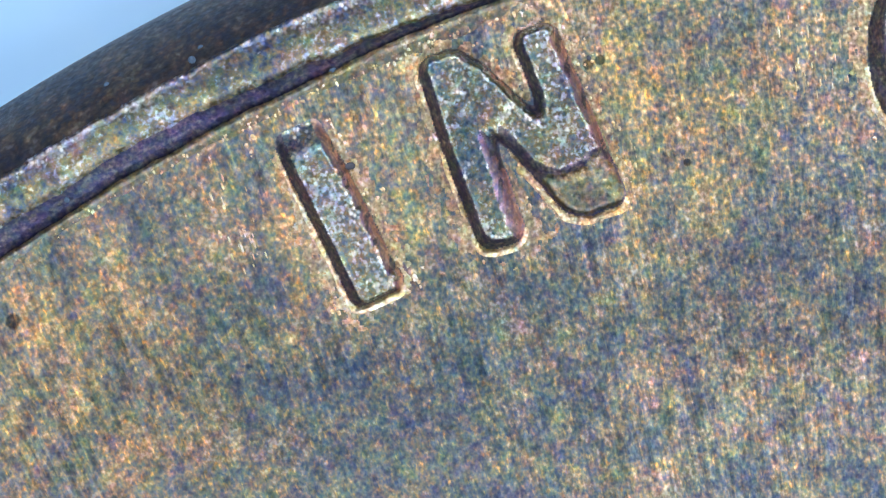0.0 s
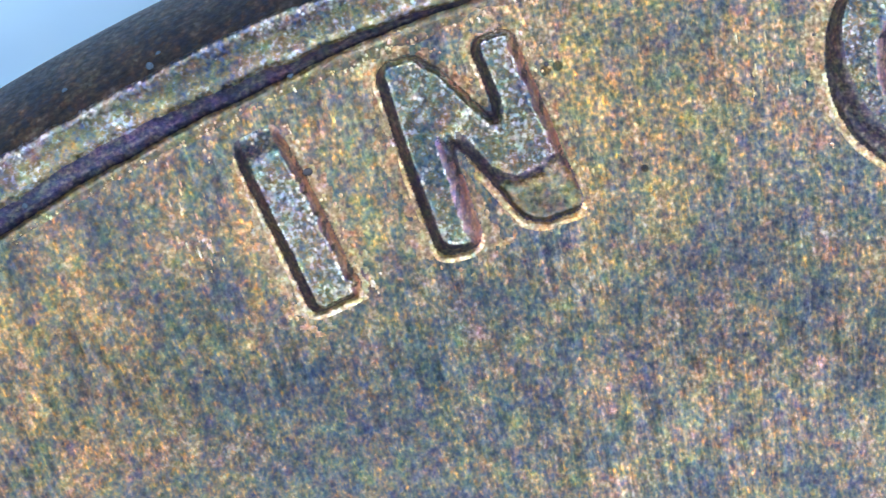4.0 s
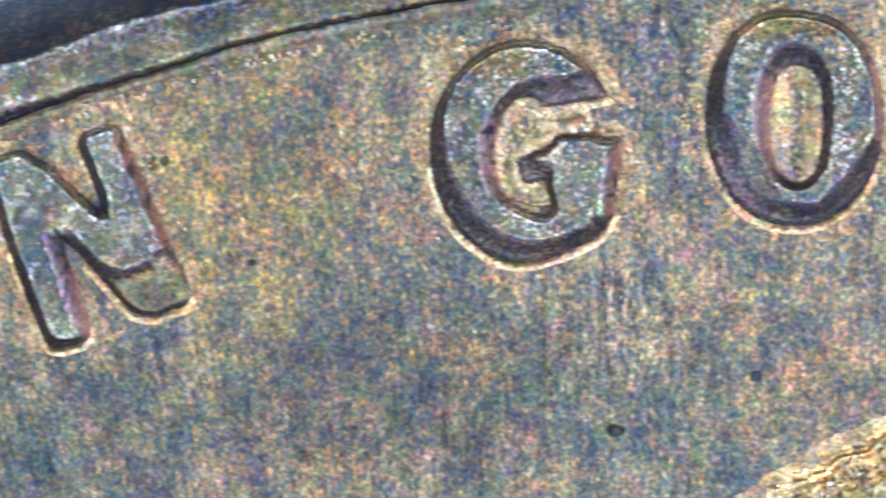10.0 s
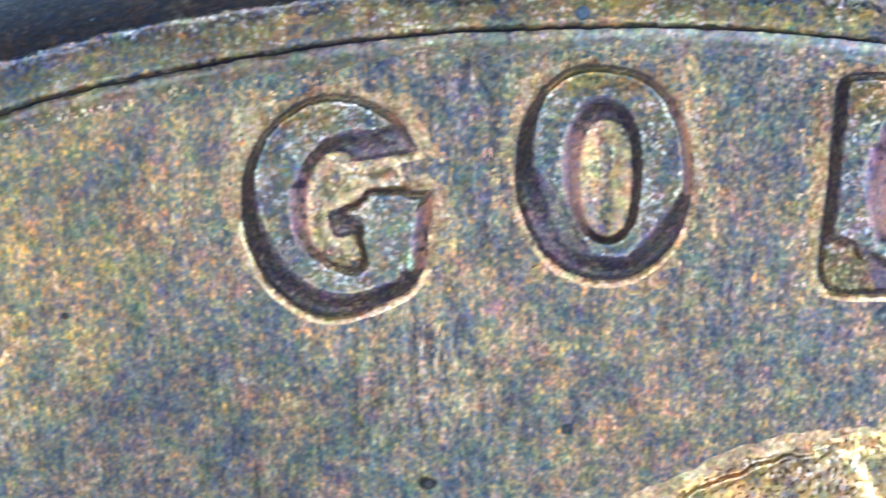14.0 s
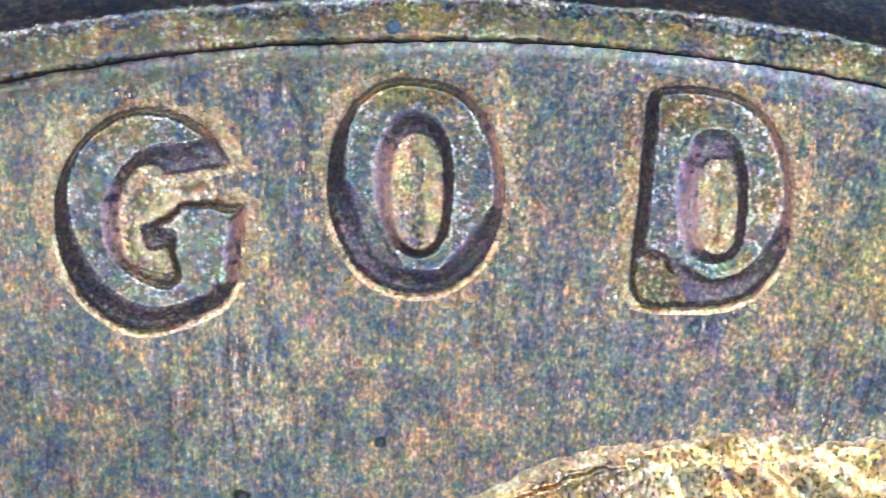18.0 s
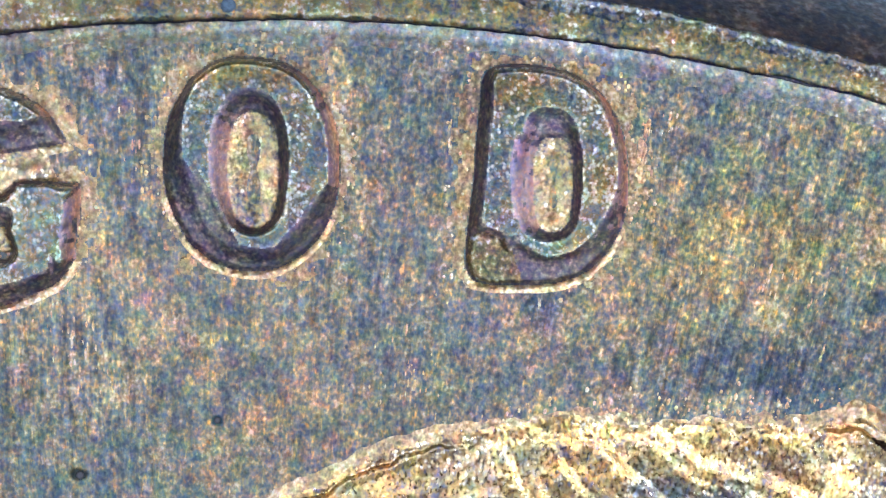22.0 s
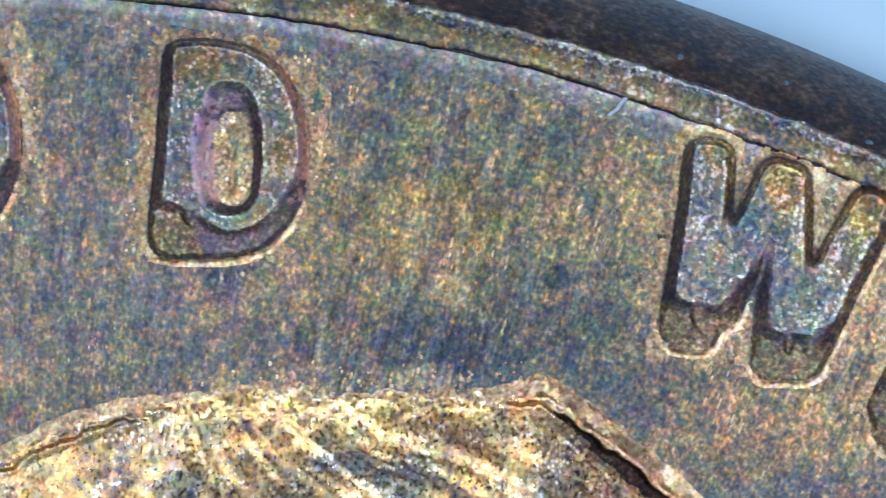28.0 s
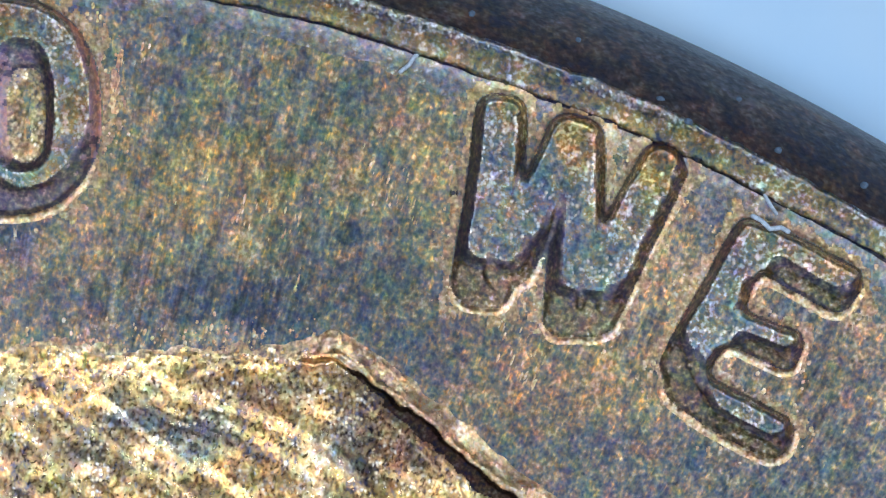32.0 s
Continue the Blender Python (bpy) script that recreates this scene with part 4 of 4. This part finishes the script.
def fibre(points, radius, z, label, mat=None):
    """A short bent thread lying on the coin; its origin is at the coin's centre."""
    pts = [Vector((x, y, z + lift)) for x, y, lift in points]
    verts, faces, n = [], [], 7
    fine = []
    for a, b in zip(pts, pts[1:]):
        fine += [a.lerp(b, k / 6) for k in range(6)]
    fine.append(pts[-1])
    for i, p in enumerate(fine):
        d = (fine[min(i + 1, len(fine) - 1)] - fine[max(i - 1, 0)]).normalized()
        sx = d.cross(Vector((0, 0, 1))).normalized()
        sz = sx.cross(d)
        r = radius * (0.55 if i in (0, len(fine) - 1) else 1.0)
        verts += [tuple(p + (sx * math.cos(2 * math.pi * k / n) + sz * math.sin(2 * math.pi * k / n) * 0.7) * r) for k in range(n)]
    for i in range(len(fine) - 1):
        faces += [(i * n + k, i * n + (k + 1) % n, (i + 1) * n + (k + 1) % n, (i + 1) * n + k) for k in range(n)]
    faces += [tuple(range(n))[::-1], tuple(range((len(fine) - 1) * n, len(fine) * n))]
    return tagged(mesh_object("lint_fibre", verts, faces, mat or MAT_LINT), label, "lint")


def crumb(x, y, z, r, mat, label, seed, flat=0.6):
    """An irregular grain of dust."""
    bm = bmesh.new()
    bmesh.ops.create_icosphere(bm, subdivisions=2, radius=1.0)
    rng = random.Random(seed)
    lobes = [(Vector((rng.uniform(-1, 1), rng.uniform(-1, 1), rng.uniform(-1, 1))).normalized(), rng.uniform(-0.35, 0.35)) for _ in range(6)]
    for v in bm.verts:
        k = 1 + sum(s * max(0.0, v.co.dot(d)) ** 2 for d, s in lobes)
        c = v.co * k * r
        v.co = Vector((x + c.x, y + c.y, z + max(c.z * flat * 0.6, -r * 0.25))) * MM
    me = bpy.data.meshes.new("dust_grain")
    bm.to_mesh(me)
    bm.free()
    me.polygons.foreach_set("use_smooth", [True] * len(me.polygons))
    me.materials.append(mat)
    return tagged(new("dust_grain", me), label, "dust", group="dust on the coin")


DUST = [
    fibre(((2.735, 8.635, 0.016), (2.705, 8.605, 0.012), (2.685, 8.575, 0.010), (2.645, 8.545, 0.006)), 0.009, SEAT, "short pale lint fibre beside the coin's rim"),
    fibre(((4.045, 7.985, 0.10), (4.085, 7.965, 0.11), (4.12, 7.93, 0.105), (4.165, 7.935, 0.10), (4.20, 7.915, 0.10)), 0.010, SEAT, "curled pale lint fibre on the top of a raised letter"),
    fibre(((4.10, 8.06, 0.02), (4.13, 8.01, 0.03), (4.15, 7.98, 0.05)), 0.008, SEAT, "tiny pale lint fibre between letter and rim"),
]
GRAINS = ((-4.185, 8.300, 0.085, 0.016, MAT_CRUMB, "pale bluish crumb on the coin's rim"), (-3.632, 8.262, 0.012, 0.018, MAT_CRUMB, "pale bluish crumb at the foot of the rim"),
          (-4.693, 7.737, 0.05, 0.014, MAT_CRUMB, "small bluish crumb on the inner wall of the rim"), (3.800, 8.352, 0.026, 0.018, MAT_CRUMB, "pale crumb on the worn outer rim"),
          (-3.950, 8.168, 0.03, 0.020, MAT_GRIT, "dark grit in the groove of the rim"), (-2.610, 8.300, 0.004, 0.012, MAT_GRIT, "dark grain of grit beside a letter"),
          (-3.562, 7.868, 0.020, 0.016, MAT_GRIT, "dark grain of grit on a letter's side"), (-0.134, 9.100, 0.045, 0.030, MAT_CRUMB, "pale smear of residue on the rim"),
          (-0.877, 9.070, 0.045, 0.014, MAT_CRUMB, "small pale crumb on the rim"), (1.860, 8.858, 0.012, 0.016, MAT_CRUMB, "bluish crumb in the groove of the rim"),
          (1.905, 8.845, 0.010, 0.014, MAT_CRUMB, "bluish crumb in the groove of the rim"), (-0.755, 7.200, 0.004, 0.016, MAT_GRIT, "dark grain of grit on the flat field"),
          (2.862, 8.063, 0.004, 0.010, MAT_GRIT, "dark grain of grit beside a letter"), (-0.200, 7.424, 0.003, 0.013, MAT_GRIT, "dark grain of grit on the flat field"))
for k, (gx0, gy0, gz0, gr, gm, gl) in enumerate(GRAINS):
    DUST.append(crumb(gx0, gy0, SEAT + gz0, gr, gm, gl, 40 + k))

# specks caught on the dark edge: a turn round the coin and a way out from the rim's crest, mm
for k, (turn, out, size) in enumerate(((63.2, 0.050, 0.014), (66.4, 0.030, 0.016), (68.8, 0.12, 0.012), (60.9, 0.09, 0.015), (64.6, 0.16, 0.011), (71.5, 0.07, 0.012), (119.0, 0.09, 0.012), (116.5, 0.05, 0.013), (103.0, 0.06, 0.014), (94.0, 0.05, 0.012))):
    lean = math.cos(radians(turn))
    base = 9.275 - 0.11 * min(max(lean + 0.5, 0.0), 1.0)
    drop = 0.42 * 0.75 * out / (1.25 * (9.45 - base))
    DUST.append(crumb((base + out) * lean, (base + out) * math.sin(radians(turn)), SEAT + float(rim_height(np.array(radians(turn)))) - drop, size, MAT_CRUMB, "tiny bluish speck on the coin's dark edge", 80 + k))

# ------------------------------------------------------------------ stage and table
def slab(name, x, y, z0, z1, mat, bevel=0.4):
    bm = bmesh.new()
    bmesh.ops.create_cube(bm, size=1.0)
    for v in bm.verts:
        v.co = Vector((v.co.x * x, v.co.y * y, z0 + (v.co.z + 0.5) * (z1 - z0))) * MM
    bmesh.ops.bevel(bm, geom=bm.edges[:], offset=bevel * MM, segments=2, affect="EDGES")
    me = bpy.data.meshes.new(name)
    bm.to_mesh(me)
    bm.free()
    me.materials.append(mat)
    return new(name, me)


stage = tagged(slab("stage_plate", 60, 60, -2.0, 0.0, MAT_PAPER), "pale blue card-covered stage plate under the coin", "stage")


def plaster(name, light, dark, bump):
    m, nt, bsdf = material(name)
    n = noise_tex(nt, coords(nt, (0.004, 0.004, 0.004)), detail=5.0)
    f = noise_tex(nt, coords(nt, (0.3, 0.3, 0.3)), detail=3.0)
    nt.links.new(ramp(nt, n.outputs["Fac"], ((0.35, dark), (0.65, light))), bsdf.inputs["Base Color"])
    bsdf.inputs["Roughness"].default_value = 0.8
    b = node(nt, "ShaderNodeBump", {"Height": f.outputs["Fac"], "Distance": bump * MM, "Strength": 0.5})
    nt.links.new(b.outputs["Normal"], bsdf.inputs["Normal"])
    return m


MAT_WALLPAINT = plaster("grey_wall_paint", (0.50, 0.52, 0.56), (0.44, 0.46, 0.50), 0.6)
MAT_BOARDS = plaster("brown_floor", (0.26, 0.18, 0.11), (0.18, 0.12, 0.07), 0.4)
MAT_DESK = plaster("pale_desk_top", (0.42, 0.40, 0.38), (0.34, 0.33, 0.31), 0.2)

table = tagged(new("table"), "plain pale table under the stage plate", "table", kind="structure")
top = slab("tabletop", 900, 600, -30.0, -2.0, MAT_DESK, 2.0)
top.parent = table
for lx, ly in ((-410, -260), (410, -260), (-410, 260), (410, 260)):
    leg = slab("leg", 50, 50, -750.0, -30.0, MAT_DESK, 2.0)
    leg.location = (lx * MM, ly * MM, 0)
    leg.parent = table


def box(name, x0, x1, y0, y1, z0, z1, mat):
    """A plain block of the room, in metres."""
    bm = bmesh.new()
    bmesh.ops.create_cube(bm, size=1.0)
    for v in bm.verts:
        v.co = Vector((x0 + (v.co.x + 0.5) * (x1 - x0), y0 + (v.co.y + 0.5) * (y1 - y0), z0 + (v.co.z + 0.5) * (z1 - z0)))
    me = bpy.data.meshes.new(name)
    bm.to_mesh(me)
    bm.free()
    me.materials.append(mat)
    return tagged(new(name, me), kind="structure")


# unseen room, added to close in bounced light and reflections
box("floor", -2.0, 2.0, -1.8, 1.8, -0.85, -0.75, MAT_BOARDS)
box("ceiling", -2.1, 2.1, -1.9, 1.9, 1.75, 1.85, MAT_WALLPAINT)
box("wall_north", -2.1, 2.1, 1.8, 1.9, -0.85, 1.75, MAT_WALLPAINT)
box("wall_south", -2.1, 2.1, -1.9, -1.8, -0.85, 1.75, MAT_WALLPAINT)
box("wall_west", -2.1, -2.0, -1.8, 1.8, -0.85, 1.75, MAT_WALLPAINT)
# the east wall, in four pieces round an opening for the added fill lamp
box("wall_east", 2.0, 2.1, -1.8, -0.6, -0.85, 1.75, MAT_WALLPAINT)
box("wall_east", 2.0, 2.1, 0.6, 1.8, -0.85, 1.75, MAT_WALLPAINT)
box("wall_east", 2.0, 2.1, -0.6, 0.6, -0.85, 0.15, MAT_WALLPAINT)
box("wall_east", 2.0, 2.1, -0.6, 0.6, 1.25, 1.75, MAT_WALLPAINT)

# ------------------------------------------------------------------ the stage's way: seconds and the spot of the coin under the lens, mm
WAY = (
    (0, -3.1923, 7.5340), (0.5, -3.1923, 7.5340), (1, -3.1923, 7.5340), (1.5, -3.1923, 7.5340),
    (2, -3.1923, 7.5340), (2.5, -3.1923, 7.5340), (4.5, -2.9292, 7.5619), (4.9, -2.8406, 7.5183),
    (5, -2.8089, 7.5138), (5.5, -2.6478, 7.6028), (6, -2.5797, 7.6117), (6.5, -2.4689, 7.6391),
    (6.9, -2.2303, 7.6568), (7, -2.1624, 7.6863), (7.1, -2.1420, 7.7022), (7.5, -2.1363, 7.7063),
    (7.9, -2.0789, 7.7138), (8, -2.0042, 7.7388), (8.5, -1.7398, 7.7991), (8.6, -1.7285, 7.8127),
    (9, -1.6191, 7.9174), (9.5, -1.5746, 7.9088), (9.9, -1.5141, 7.9345), (10, -1.4508, 7.9368),
    (10.1, -1.4078, 7.9232), (10.5, -1.3706, 7.9161), (11, -1.3550, 7.9308), (11.5, -1.2353, 7.9976),
    (11.9, -1.1755, 7.9967), (12, -1.1325, 8.0001), (12.5, -0.9694, 8.0526), (13, -0.9400, 8.0600),
    (13.5, -0.8465, 8.0946), (13.9, -0.7265, 8.1391), (14, -0.6948, 8.1527), (14.1, -0.6382, 8.1686),
    (14.5, -0.6188, 8.1711), (15, -0.4884, 8.1985), (15.5, -0.3913, 8.1776), (17.5, -0.0465, 8.2191),
    (18, 0.0568, 8.2060), (18.5, 0.2105, 8.2249), (19, 0.2683, 8.2039), (19.5, 0.3635, 8.2015),
    (19.9, 0.5122, 8.1897), (20, 0.5280, 8.1897), (20.1, 0.5551, 8.1874), (20.5, 0.5678, 8.1885),
    (21, 0.5973, 8.1856), (21.5, 0.6893, 8.1346), (22, 0.7139, 8.1188), (22.5, 0.7418, 8.1396),
    (23, 0.7682, 8.1337), (23.5, 0.7776, 8.1319), (23.9, 0.8132, 8.1302), (24, 0.8268, 8.1302),
    (24.1, 0.8698, 8.1257), (24.5, 1.0468, 8.1464), (25, 1.1832, 8.1330), (25.5, 1.3764, 8.1130),
    (25.9, 1.4917, 8.0966), (26, 1.5460, 8.0875), (26.1, 1.5822, 8.0875), (26.5, 1.6440, 8.0736),
    (28.5, 2.1011, 8.0042), (29, 2.1793, 7.9984), (29.5, 2.2641, 7.9754), (29.9, 2.3413, 7.9451),
    (30, 2.3594, 7.9406), (30.5, 2.5019, 7.9235), (30.9, 2.5848, 7.8851), (31, 2.5961, 7.8783),
    (31.5, 2.7912, 7.8548), (32, 2.8187, 7.8380),
)


def motions():
    for thing in (penny, stage, *DUST):
        walk(thing, [(t, pose(-x * MM, -y * MM, 0)) for t, x, y in WAY])


motions()
